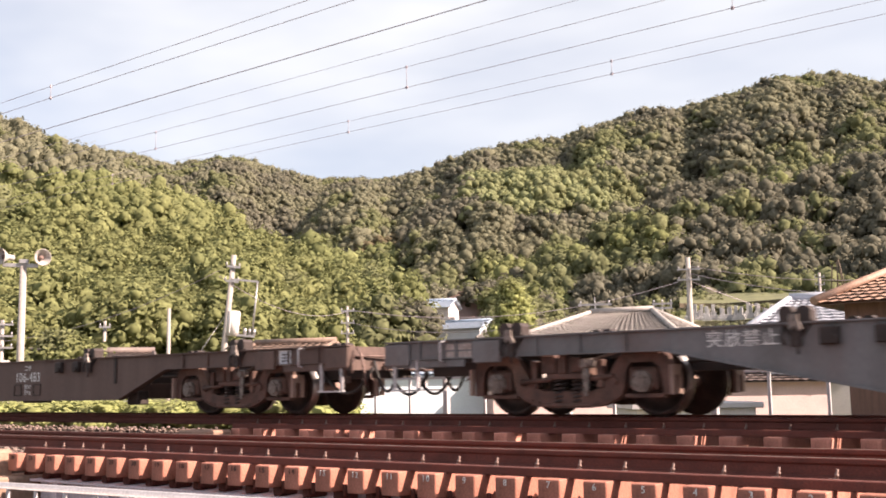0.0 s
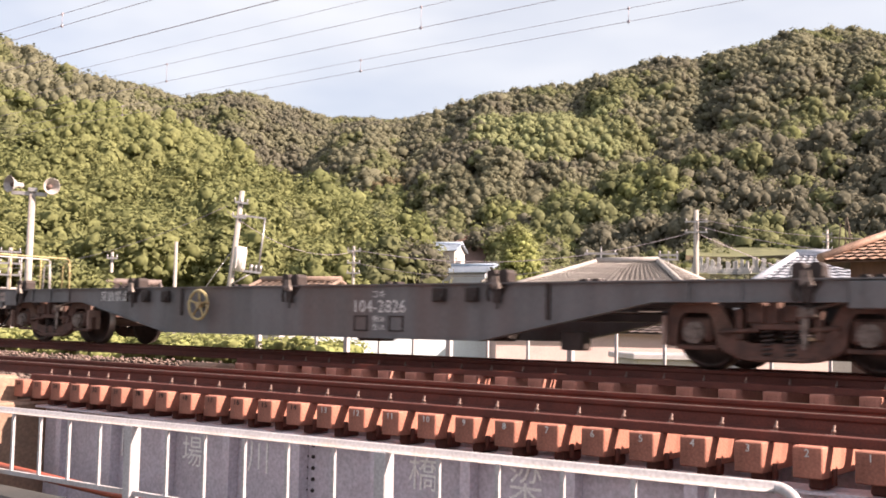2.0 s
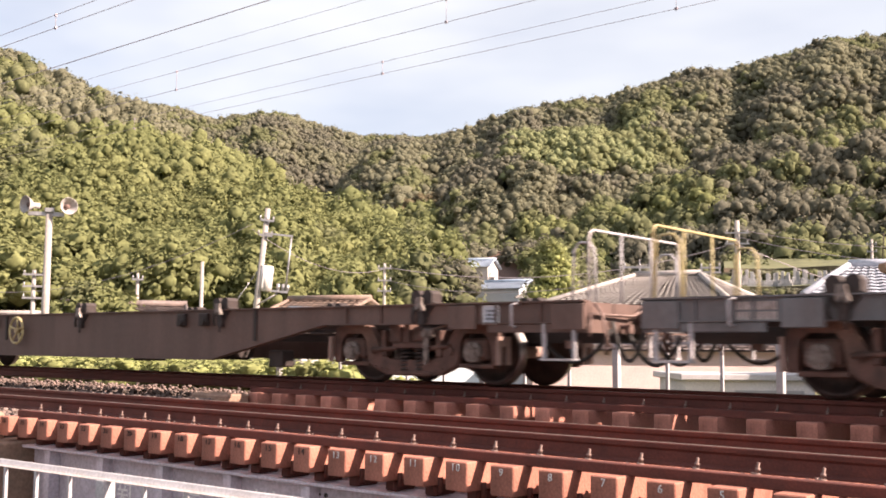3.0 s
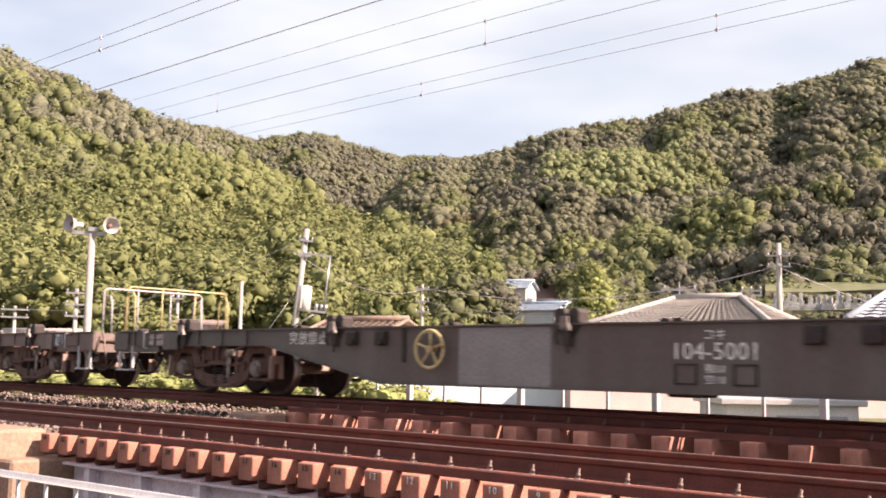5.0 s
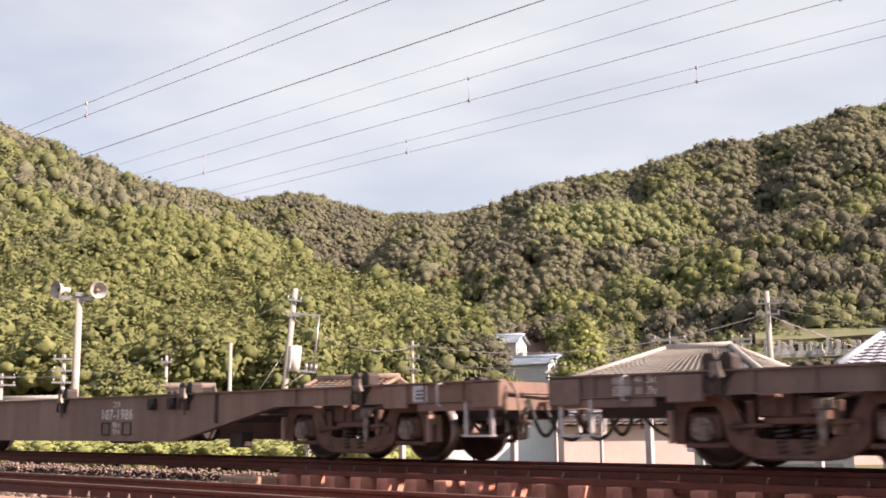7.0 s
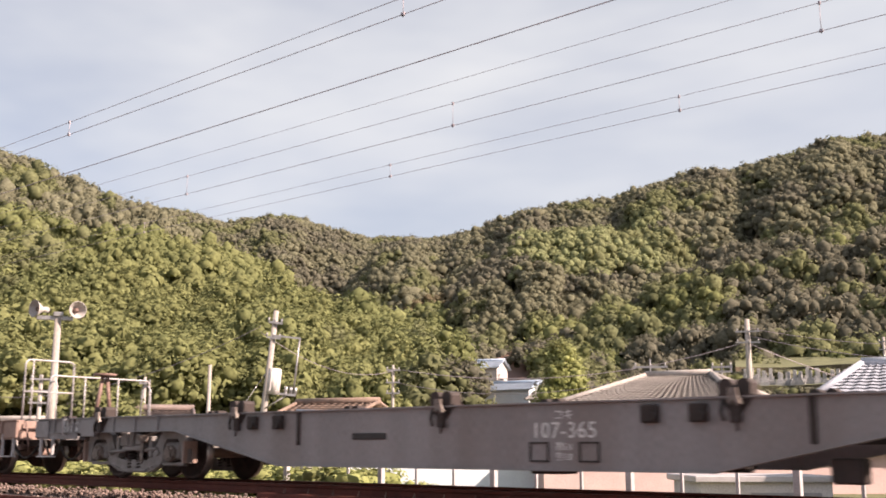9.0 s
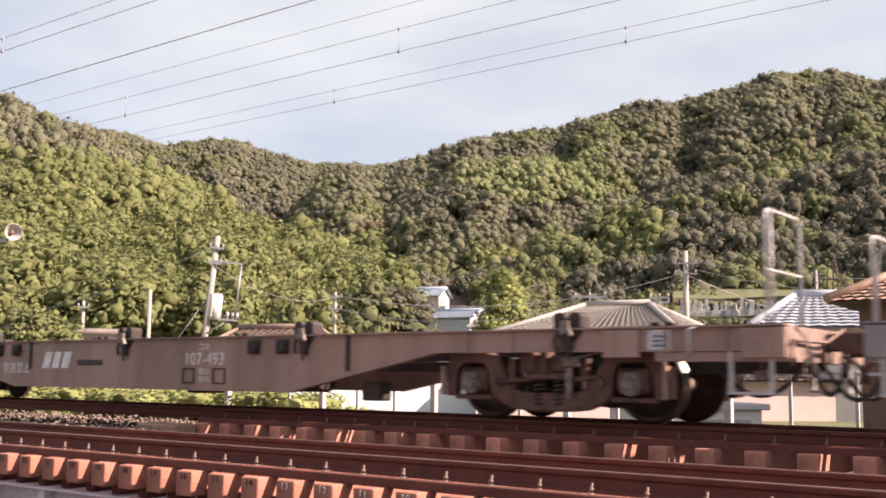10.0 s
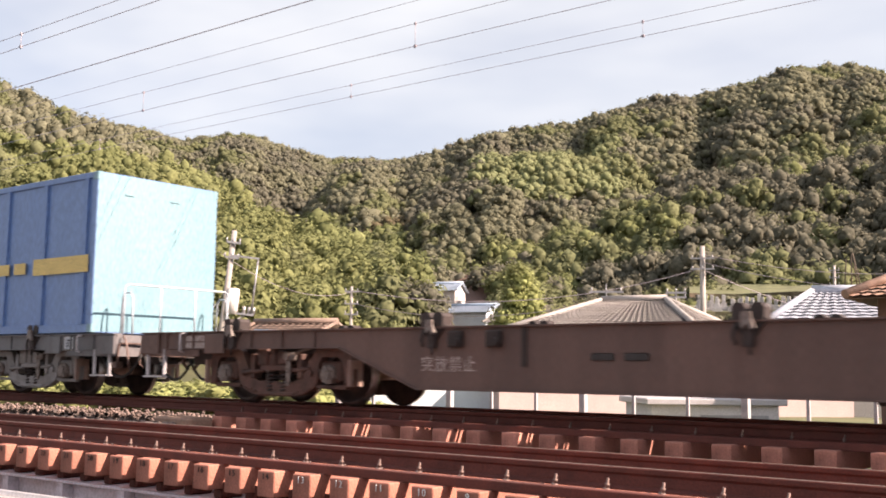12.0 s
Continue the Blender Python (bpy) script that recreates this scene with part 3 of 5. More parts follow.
def make_track(y, z, pitch, numbered, x_sleepers, label, first_x):
    tr = thing("railway_track", label, "railway track", kind="structure", m=pose(0, y, z))
    rail = rail_mesh(-160, 60)
    part("rail", rail, tr, pose(0, 0, 0))
    part("rail", rail, tr, pose(0, GAUGE, 0))
    bm = bmesh.new()
    box(bm, first_x, 22, -0.50, -0.41, -0.19, -0.115, 0.006)
    part("guard_timber", mesh("guard_timber", bm, "rail_rust"), tr, None, "dark rusty steel angle laid along the sleepers")
    sm, bo, cl = sleeper_mesh(GAUGE + 1.2, "sleeper" if numbered else "sleeper_old"), bolt_mesh(), clip_mesh()
    for n in x_sleepers:
        xs = (NX - pitch * n) if numbered else (first_x + 0.25 + pitch * n)
        s = part("sleeper", sm, tr, pose(xs, -0.655, -0.185))
        part("hook_bolt", bo, s, pose(0.03, 0.42, 0.0))
        part("rail_clip", cl, s, pose(-0.05, 0.56, 0.0))
        part("bearing", shared("bearing", bearing_mesh), s, pose(0, 0.29, -0.215))
        if numbered and 1 <= n <= 26:
            part("number", shared(("num", n), lambda: letters(str(n), 0.075, "letter_white" if n < 14 else "dark_steel", 1.25)), s, pose(0.0, -0.006, -0.045), "painted sleeper number")
    return tr


make_track(NY, NZ, NPITCH, True, range(-12, 27), "rusty brown rails on numbered orange-brown bridge sleepers", BANK_X + 0.1)
make_track(FY, FZ, FPITCH, False, range(0, 40), "dark rails of the far track on orange-brown sleepers", BANK_X - 0.3)


def make_girder(y, top, x0, x1, label, text=None):
    g = thing("plate_girder", label, "bridge girder", kind="structure", m=pose(0, y, 0))
    bm = bmesh.new()
    box(bm, x0, x1, -0.012, 0.012, top - 1.15, top)
    part("web", mesh("web", bm, "girder_grey"), g)
    bm = bmesh.new()
    box(bm, x0, x1, -0.17, 0.17, top - 0.03, top, 0.004)
    box(bm, x0, x1, -0.17, 0.17, top - 1.2, top - 1.15, 0.004)
    part("flange", mesh("flange", bm, "girder_grey"), g)
    bm = bmesh.new()
    box(bm, -0.055, 0.055, -0.14, -0.012, top - 1.15, top - 0.03, 0.004)
    st = mesh("stiffener", bm, "girder_grey")
    x = x0 + 0.5
    while x < x1:
        part("stiffener", st, g, pose(x, 0, 0))
        x += 1.05
    if text:
        bm = bmesh.new()
        for i in range(3):
            for j in range(9):
                tube(bm, [(-6.75 + 0.09 * i, -0.012, top - 0.12 - 0.11 * j), (-6.75 + 0.09 * i, -0.028, top - 0.12 - 0.11 * j)], 0.02, 6)
        tagged(part("rivets", mesh("rivets", bm, "dark_steel"), g, None, "three rows of dark rivet heads"), kind="stuff")
    for ch, cx, cz, s in text or ():
        part("letter", letters(ch, s, "sign_white"), g, pose(cx, -0.018, cz), "white painted character")
    return g


KANJI = [("関", -9.6, -1.02, 0.36), ("場", -8.45, -1.02, 0.36), ("川", -7.37, -0.98, 0.36), ("橋", -5.16, -0.92, 0.36), ("梁", -4.05, -0.9, 0.36)]
make_girder(6.3, -0.655, BANK_X + 0.3, 20, "pale grey painted steel plate girder with stiffeners and white characters", KANJI)
make_girder(7.9, -0.655, BANK_X + 0.3, 20, "pale grey painted steel plate girder of the near bridge")
make_girder(10.3, -0.50, BANK_X - 0.4, 20, "dark grey steel plate girder of the far bridge")
make_girder(11.7, -0.50, BANK_X - 0.4, 20, "dark grey steel plate girder of the far bridge")


def make_railing():
    """White-painted railing of the lane, ending in a rounded corner."""
    r = thing("white_railing", "white-painted steel railing with square posts and thin bars", "railing", m=pose(0, 4.2, 0, 0, -0.6, 0))
    top, low, x1 = -0.37, -0.95, -1.0
    bm = bmesh.new()
    tube(bm, [(-60, 0, top), (x1 - 0.12, 0, top)] + [(x, 0, z) for x, z in arc(x1 - 0.12, top - 0.12, 0.12, 90, 0)] + [(x1, 0, -1.25)], 0.032, 8)
    part("top_rail", mesh("top_rail", bm, "white_paint"), r)
    bm = bmesh.new()
    box(bm, -60, x1, -0.02, 0.02, low - 0.02, low + 0.02)
    part("lower_rail", mesh("lower_rail", bm, "white_paint"), r)
    bm = bmesh.new()
    box(bm, -0.014, 0.014, -0.012, 0.012, low, top)
    bar = mesh("bar", bm, "white_paint")
    bm = bmesh.new()
    box(bm, -0.05, 0.05, -0.05, 0.05, -1.25, top - 0.02, 0.006)
    post = mesh("post", bm, "white_paint")
    i, x = 0, x1 - 0.47
    while x > -22:
        part("post" if i % 6 == 5 else "bar", post if i % 6 == 5 else bar, r, pose(x, 0, 0))
        x -= 0.47
        i += 1
    bm = bmesh.new()
    tube(bm, [(-40, 0.9, -1.22), (-12, 0.9, -1.25), (-8.5, 0.9, -1.35), (4, 0.9, -1.55)], 0.05, 8)
    thing("red_pipe", "red-painted pipe slung beside the bridge girder", "pipe", me=mesh("red_pipe", bm, "pipe_red"), m=pose(0, 4.4, 0))


make_railing()

# ---- overhead wires ----


def make_wire(y, z, label, r=0.008, droppers=(), upper=None):
    w = thing("overhead_wire", label, "overhead wire")
    pts = [(x, y, z) for x in range(-220, 81, 20)]
    bm = bmesh.new()
    tube(bm, pts, r, 5)
    part("wire", mesh("wire", bm, "wire"), w)
    if upper:
        bm = bmesh.new()
        tube(bm, [(x, y, upper + 0.000012 * (x + 5) ** 2) for x in range(-220, 81, 10)], r * 0.9, 5)
        part("messenger", mesh("wire", bm, "wire"), w)
        for x in droppers:
            bm = bmesh.new()
            tube(bm, [(x, y, z - 0.03), (x, y, upper + 0.01)], r * 0.9, 5)
            box(bm, x - 0.02, x + 0.02, y - 0.012, y + 0.012, z - 0.015, z + 0.02)
            box(bm, x - 0.012, x + 0.012, y - 0.012, y + 0.012, upper - 0.02, upper + 0.02)
            part("dropper", mesh("dropper", bm, "wire"), w)


make_wire(7.2, 4.77, "contact and messenger wire over the near track", 0.0046, (-13.0, -6.7, -1.4, 4), 4.95)
make_wire(9.1, 5.2, "thick dark feeder cable between the tracks", 0.0072)
make_wire(10.6, 5.53, "thin grey feeder wire over the far track", 0.0034)
make_wire(10.95, 5.03, "contact and messenger wire over the far track", 0.0042, (-15.5, -9.2, -3.9, 1.5), 5.36)
make_wire(12.4, 5.02, "contact and messenger wire beyond the far track", 0.0037, (-19.0, -11.8, -6.4, -1), 5.22)


# ---- container wagons ----
HALF = 9.85  # half length of the frame
SIDE = 1.2   # half width
HB = 1.03    # half the wheelbase of a bogie
TAPER0, TAPER1 = 3.25, 5.7  # where the deep belly starts to rise, and ends


def sill_poly(belly):
    top, thin, deep = 1.0, 0.78, 0.28
    return [(-HALF, top), (HALF, top), (HALF, thin), (TAPER1, thin), (belly, deep), (-belly, deep), (-TAPER1, thin), (-HALF, thin)]


def build_frame(paint, belly):
    bm = bmesh.new()
    for s in (-1, 1):
        y0, y1 = sorted((s * SIDE, s * (SIDE - 0.03)))
        prism(bm, sill_poly(belly), y0, y1)
        y0, y1 = sorted((s * (SIDE + 0.05), s * (SIDE - 0.1)))
        box(bm, -HALF, HALF, y0, y1, 1.0, 1.018)
        y0, y1 = sorted((s * (SIDE + 0.035), s * (SIDE - 0.1)))
        box(bm, -belly, belly, y0, y1, 0.265, 0.28)
        for t in (-1, 1):
            xs = sorted((t * TAPER1, t * HALF))
            box(bm, xs[0], xs[1], y0, y1, 0.765, 0.78)
            prism(bm, [(t * belly, 0.28), (t * TAPER1, 0.78), (t * TAPER1, 0.762), (t * belly, 0.262)], y0, y1)
            for k in range(6):
                xr = t * (6.15 + 0.62 * k)
                ya, yb = sorted((s * SIDE, s * (SIDE + 0.03)))
                box(bm, xr - 0.012, xr + 0.012, ya, yb, 0.78, 1.0)
            # deeper end of the sill with a gusset and a corner plate
            for xa, xb, za, zb, out in ((7.92, 8.34, 0.70, 0.985, 0.05), (8.5, HALF, 0.66, 0.762, 0.012), (9.42, HALF, 0.69, 0.985, 0.045)):
                xs = sorted((t * xa, t * xb))
                ys = sorted((s * SIDE, s * (SIDE + out)))
                box(bm, xs[0], xs[1], ys[0], ys[1], za, zb, 0.01)
    for x in (-HALF, HALF - 0.06):
        box(bm, x, x + 0.06, -SIDE + 0.002, SIDE - 0.002, 0.66, 0.998)
    return mesh("frame", bm, paint)


def build_floor():
    """Centre sill, cross members, brake rods and air tanks between the side sills."""
    bm = bmesh.new()
    # centre sill and cross members broadened to keep sun off the sleepers
    box(bm, -HALF + 0.1, HALF - 0.1, -0.3, 0.3, 0.55, 0.95)
    x = -9.2
    while x < 9.3:
        box(bm, x - 0.14, x + 0.14, -1.16, 1.16, 0.80, 0.97)
        x += 0.8
    for y in (-0.78, 0.78):
        box(bm, -HALF + 0.2, HALF - 0.2, y - 0.09, y + 0.09, 0.72, 0.80)
    # air reservoir and valve chest slung under the middle
    tube(bm, [(2.3, -0.62, 0.42), (3.4, -0.62, 0.42)], 0.16, 12)
    box(bm, 0.8, 1.25, -0.9, -0.5, 0.22, 0.55, 0.03)
    box(bm, 4.35, 4.65, -1.0, -0.75, 0.18, 0.42, 0.02)
    tube(bm, [(-0.9, -0.75, 0.45), (0.5, -0.75, 0.45)], 0.17, 12)
    tube(bm, [(-5.6, 0.35, 0.62), (5.6, 0.35, 0.62)], 0.03, 6)
    tube(bm, [(-5.9, -0.5, 0.66), (6.0, -0.5, 0.66)], 0.022, 6)
    return mesh("underframe", bm, "dark_steel")


def build_wheelset():
    bm = bmesh.new()
    prof = [(0.0, 0.485), (0.10, 0.485), (0.10, 0.60), (0.13, 0.60), (0.16, 0.555), (0.34, 0.56), (0.355, 0.60), (0.405, 0.60), (0.41, 0.53), (0.435, 0.515), (0.435, 0.49), (0.36, 0.475), (0.16, 0.50), (0.09, 0.47)]
    for s in (1, -1):
        lathe(bm, [(r, s * y) for r, y in prof], 36, [0, 0, 0, 0, 0, 0, 0, 1, 1, 1, 0, 0, 0])
    # axle in pale sand, the sunlight on it put into its colour
    tube(bm, [(0, -0.86, 0), (0, 0.86, 0)], 0.078, 14, slot=2)
    return mesh("wheelset", bm, "wheel_steel", "wheel_tread", "wagon_sand")


def build_side_frame(paint):
    """Cast bogie side frame: arched over two axle boxes, dropped between them, with end plates painted pale for
    sunlight.
    """
    bm = bmesh.new()
    half = [(-1.41, 0.27), (-1.41, 0.62), (-1.37, 0.73), (-1.27, 0.79), (-0.82, 0.79), (-0.72, 0.74), (-0.65, 0.62), (-0.56, 0.46), (-0.46, 0.36), (-0.36, 0.31)]
    low = [(0.28, 0.12), (0.48, 0.14), (0.66, 0.21), (0.76, 0.28), (0.79, 0.40), (0.80, 0.58), (0.87, 0.67), (1.17, 0.67), (1.25, 0.60), (1.28, 0.50), (1.28, 0.27)]
    outer = half + [(-x, z) for x, z in half[::-1]] + [(x, z) for x, z in low[::-1]] + [(-x, z) for x, z in low]
    prism(bm, outer, -0.98, -0.86)
    bmesh.ops.bevel(bm, geom=list(bm.edges), offset=0.014, segments=1, affect="EDGES")
    for q in (-1, 1):
        box(bm, q * HB - 0.27, q * HB + 0.27, -0.96, -0.86, 0.235, 0.29, 0.01)
        # pale sand plates put the sun on the frame's end face into colour
        for ya, yb, za, zb in ((-1.05, -0.98, 0.28, 0.62), (-0.87, -0.80, 0.28, 0.62), (-0.98, -0.87, 0.50, 0.62)):
            box(bm, q * 1.425 - 0.02, q * 1.425 + 0.02, ya, yb, za, zb, 0.0, 1)
        box(bm, q * HB - 0.24, q * HB + 0.24, -1.02, -0.98, 0.745, 0.785, 0.008)
        box(bm, q * 0.47 - 0.045, q * 0.47 + 0.045, -1.01, -0.86, 0.36, 0.70, 0.012)
        tube(bm, [(q * 0.66, -1.02, 0.44), (q * 0.66, -0.95, 0.44)], 0.05, 8)
        for k in range(3):
            tube(bm, [(q * (0.42 + 0.1 * k), -1.0, 0.19 + 0.02 * k), (q * (0.42 + 0.1 * k), -0.97, 0.19 + 0.02 * k)], 0.018, 6)
    box(bm, -0.36, 0.36, -1.0, -0.86, 0.13, 0.18, 0.012)
    return mesh("side_frame", bm, paint, "wagon_sand")


def build_axle_box(paint):
    bm = bmesh.new()
    box(bm, -0.19, 0.19, -0.98, -0.8, -0.10, 0.17, 0.03)
    tube(bm, [(0, -1.05, 0), (0, -0.9, 0)], 0.125, 16, slot=1)
    tube(bm, [(0, -1.075, 0), (0, -1.045, 0)], 0.075, 12, slot=1)
    for a in range(6):
        cx, cz = 0.098 * math.cos(a * 1.047 + 0.5), 0.098 * math.sin(a * 1.047 + 0.5)
        tube(bm, [(cx, -1.075, cz), (cx, -1.04, cz)], 0.016, 6, slot=1)
    return mesh("axle_box", bm, paint, "hub_steel")


def build_spring():
    bm = bmesh.new()
    tube(bm, [(0.075 * math.cos(i * 0.7), 0.075 * math.sin(i * 0.7), 0.30 * i / 54) for i in range(55)], 0.016, 6)
    return mesh("coil_spring", bm, "dark_steel")


def build_bolster(paint):
    bm = bmesh.new()
    box(bm, -0.2, 0.2, -1.0, 1.0, 0.5, 0.72, 0.02)
    for q in (-1, 1):
        y0, y1 = sorted((q * 0.82, q * 1.04))
        box(bm, -0.28, 0.28, y0, y1, 0.47, 0.54, 0.012)
        box(bm, -0.34, -0.14, y0, y1, 0.54, 0.77, 0.015)
        box(bm, -0.08, 0.02, y0, y1 + 0.02, 0.54, 0.79, 0.01)
        box(bm, 0.08, 0.24, y0, y1, 0.56, 0.74, 0.015)
        tube(bm, [(-0.66, q * 1.02, 0.44), (-0.2, q * 1.02, 0.47)], 0.028, 8)
        tube(bm, [(0.26, q * 1.0, 0.47), (0.66, q * 1.0, 0.50)], 0.03, 8)
    return mesh("bolster", bm, paint)


def build_brake_lever():
    """Hanging brake lever with its pin and slack adjuster."""
    bm = bmesh.new()
    prism(bm, [(-0.03, 0.30), (0.0, 0.26), (0.035, 0.30), (0.05, 0.62), (-0.04, 0.62)], -1.06, -1.035)
    box(bm, -0.07, 0.13, -1.08, -1.0, 0.60, 0.72, 0.02)
    tube(bm, [(0.0, -1.1, 0.66), (0.0, -0.98, 0.66)], 0.05, 10)
    tube(bm, [(0.1, -1.04, 0.70), (0.5, -1.03, 0.80), (0.62, -1.03, 0.78)], 0.02, 6)
    return mesh("brake_lever", bm, "hub_steel")


def build_brakes():
    bm = bmesh.new()
    for s in (-1, 1):
        for t in (-1, 1):
            box(bm, s * 0.47 - 0.03, s * 0.47 + 0.03, t * 0.55 - 0.06, t * 0.55 + 0.06, 0.28, 0.56, 0.01)
        tube(bm, [(s * 0.45, -0.6, 0.38), (s * 0.45, 0.6, 0.38)], 0.035, 8)
    box(bm, -0.7, 0.7, -0.06, 0.06, 0.3, 0.36)
    return mesh("brake_rigging", bm, "dark_steel")


WHEELSETS = []


def add_bogie(wagon, x, paint, k=1.0):
    bg = part("bogie", shared(("bolster", paint), lambda: build_bolster(paint)), wagon, pose(x, 0, 0), "two-axle cast steel bogie")
    for s in (0, 180):
        part("side_frame", shared(("sf", paint), lambda: build_side_frame(paint)), bg, pose(0, 0, 0, 0, 0, s) @ Matrix.Diagonal((k, 1, 1, 1)))
        for t in (-1, 1):
            part("axle_box", shared(("ab", paint), lambda: build_axle_box(paint)), bg, pose(t * HB * k, 0, 0.43, 0, 0, s))
            part("coil_spring", shared("spring", build_spring), bg, pose(t * 0.13, -0.92 if s else 0.92, 0.17))
    part("brake_rigging", shared("brakes", build_brakes), bg)
    part("brake_lever", shared("brake_lever", build_brake_lever), bg, pose(0.3, 0, 0), "worn pale steel brake lever")
    for t in (-1, 1):
        w = part("wheelset", shared("wheelset", build_wheelset), bg, pose(t * HB * k, 0, 0.43), "dark wheels with bright worn treads on an axle")
        WHEELSETS.append((w, t * HB * k))
    return bg


def build_lock():
    """Container lock folded on the sill: two rounded cheeks on a saddle, over a strap with hooks."""
    bm = bmesh.new()
    for x in (-0.095, 0.095):
        prism(bm, [(x - 0.07, 0.0), (x + 0.07, 0.0), (x + 0.075, 0.12), (x + 0.045, 0.165), (x - 0.03, 0.17), (x - 0.075, 0.13)], -0.05, 0.14)
    box(bm, -0.06, 0.06, -0.04, 0.12, 0.0, 0.105, 0.015)
    box(bm, -0.19, 0.19, -0.03, 0.15, -0.004, 0.022, 0.006)
    box(bm, -0.055, 0.055, -0.07, 0.0, -0.26, 0.0, 0.012)
    prism(bm, [(-0.16, -0.03), (0.16, -0.03), (0.06, -0.16), (-0.06, -0.16)], -0.03, 0.0)
    tube(bm, [(-0.12, -0.05, -0.03), (-0.15, -0.06, -0.16), (-0.11, -0.07, -0.24)], 0.02, 6)
    tube(bm, [(0.02, -0.07, -0.2), (0.03, -0.08, -0.34)], 0.014, 6)
    return mesh("container_lock", bm, "dark_steel")


def build_lever():
    bm = bmesh.new()
    prism(bm, [(-0.035, 0.08), (0.05, 0.08), (0.06, 0.0), (0.09, -0.08), (0.05, -0.1), (0.01, -0.03), (-0.02, -0.09), (-0.05, -0.06), (-0.045, 0.0)], -0.12, -0.08)
    return mesh("lever", bm, "hub_steel")


def build_grab():
    """Upright handle on the sill."""
    bm = bmesh.new()
    tube(bm, [(0.05, 0, 0.99), (0.05, -0.07, 0.99), (0.0, -0.08, 0.98), (0.0, -0.08, 0.74), (0.03, -0.03, 0.72)], 0.017, 7)
    return mesh("grab_handle", bm, "white_paint")


def build_bracket():
    bm = bmesh.new()
    box(bm, -0.10, 0.10, -0.075, 0, -0.09, 0.1, 0.015)
    tube(bm, [(0.05, -0.075, -0.03), (0.05, -0.12, -0.03)], 0.045, 10)
    return mesh("bracket", bm, "dark_steel")


def build_strip():
    bm = bmesh.new()
    box(bm, -0.035, 0.035, -0.022, 0, 0.55, 0.99, 0.005)
    return mesh("stiffener", bm, "dark_steel")


def build_handwheel():
    bm = bmesh.new()
    r = 0.235
    tube(bm, [(r * math.cos(a * math.pi / 14), -0.1, r * math.sin(a * math.pi / 14)) for a in range(29)], 0.022, 8)
    for k in range(5):
        a = 2 * math.pi * k / 5 + 0.3
        tube(bm, [(0, -0.07, 0), (r * math.cos(a), -0.1, r * math.sin(a))], 0.018, 6)
    tube(bm, [(0, -0.12, 0), (0, 0, 0)], 0.05, 10)
    return mesh("handwheel", bm, "yellow_paint")


def build_step(paint="white_paint"):
    bm = bmesh.new()
    for x in (-0.2, 0.2):
        box(bm, x - 0.018, x + 0.018, -0.02, 0.02, 0, 0.42)
    box(bm, -0.22, 0.22, -0.07, 0.05, -0.012, 0.012)
    return mesh("step", bm, paint)


def rail_bar(key, pts, r, paint):
    def build():
        bm = bmesh.new()
        tube(bm, pts, r, 8)
        return mesh("bar", bm, paint)
    return shared((key, paint), build)


def add_end_railing(w, m, shape, paint):
    """Railing across a wagon end: a tall square one or a low rounded one with bent grab loops."""
    if shape == "square":
        e = part("end_railing", rail_bar("sq_top", [(0, -1.02, 1.15), (0, 1.02, 1.15)], 0.017, paint), w, m)
        part("rail", rail_bar("sq_mid", [(0, -1.0, 0.58), (0, 1.0, 0.58)], 0.014, paint), e)
        for y in (-1.0, -0.38, 0.3, 1.0):
            part("post", rail_bar("sq_post", [(0, 0, 0), (0, 0, 1.15)], 0.017, paint), e, pose(0, y, 0))
    elif shape == "hoop":
        tall = [(0, -1.02, 0), (0, -1.02, 1.05)] + [(0, -0.92 + p, q) for p, q in arc(0, 1.05, 0.1, 180, 90, 5)] + [(0, -0.12, 1.15), (0, -0.03, 1.12), (0, -0.02, 1.04), (0, -0.02, 0)]
        e = part("end_railing", rail_bar("hp_top", tall, 0.018, paint), w, m)
        part("rail", rail_bar("hp_mid", [(0, -1.02, 0.55), (0, -0.02, 0.55)], 0.015, paint), e)
        part("post", rail_bar("hp_post", [(0, 0, 0), (0, 0, 1.15)], 0.014, paint), e, pose(0, -0.86, 0))
    else:
        hoop = [(0, -1.05, 0), (0, -1.05, 0.72)] + [(0, -0.97 + p, q) for p, q in arc(0, 0.72, 0.08, 180, 90, 5)] + [(0, 0.97, 0.8), (0, 1.03, 0.77), (0, 1.05, 0.7), (0, 1.05, 0)]
        e = part("end_railing", rail_bar("rd_top", hoop, 0.016, paint), w, m)
        for y in (-0.35, 0.35):
            part("post", rail_bar("rd_post", [(0, 0, 0), (0, 0, 0.8)], 0.014, paint), e, pose(0, y, 0))
        for y in (-1.1, 0.85):
            part("grab_loop", rail_bar("rd_loop", [(0.35, 0, 0), (0.33, 0, 0.6), (0.26, 0, 0.68), (0.12, 0, 0.68), (0.06, 0, 0.6), (0.03, 0, 0)], 0.015, paint), e, pose(0, y, 0))


def build_coupler():
    bm = bmesh.new()
    box(bm, 0.0, 0.32, -0.09, 0.09, 0.78, 0.96, 0.02)
    box(bm, 0.26, 0.52, -0.17, 0.15, 0.72, 1.0, 0.04)
    box(bm, 0.42, 0.6, -0.2, -0.06, 0.74, 0.98, 0.03)
    return mesh("coupler", bm, "bogie_brown")


def hose(p0, p1, sag):
    def build():
        bm = bmesh.new()
        a, b = Vector(p0), Vector(p1)
        pts = []
        for i in range(13):
            u = i / 12
            p = a.lerp(b, u)
            p.z -= sag * 4 * u * (1 - u)
            pts.append(p)
        tube(bm, pts, 0.024, 7)
        return mesh("air_hose", bm, "rubber")
    return build


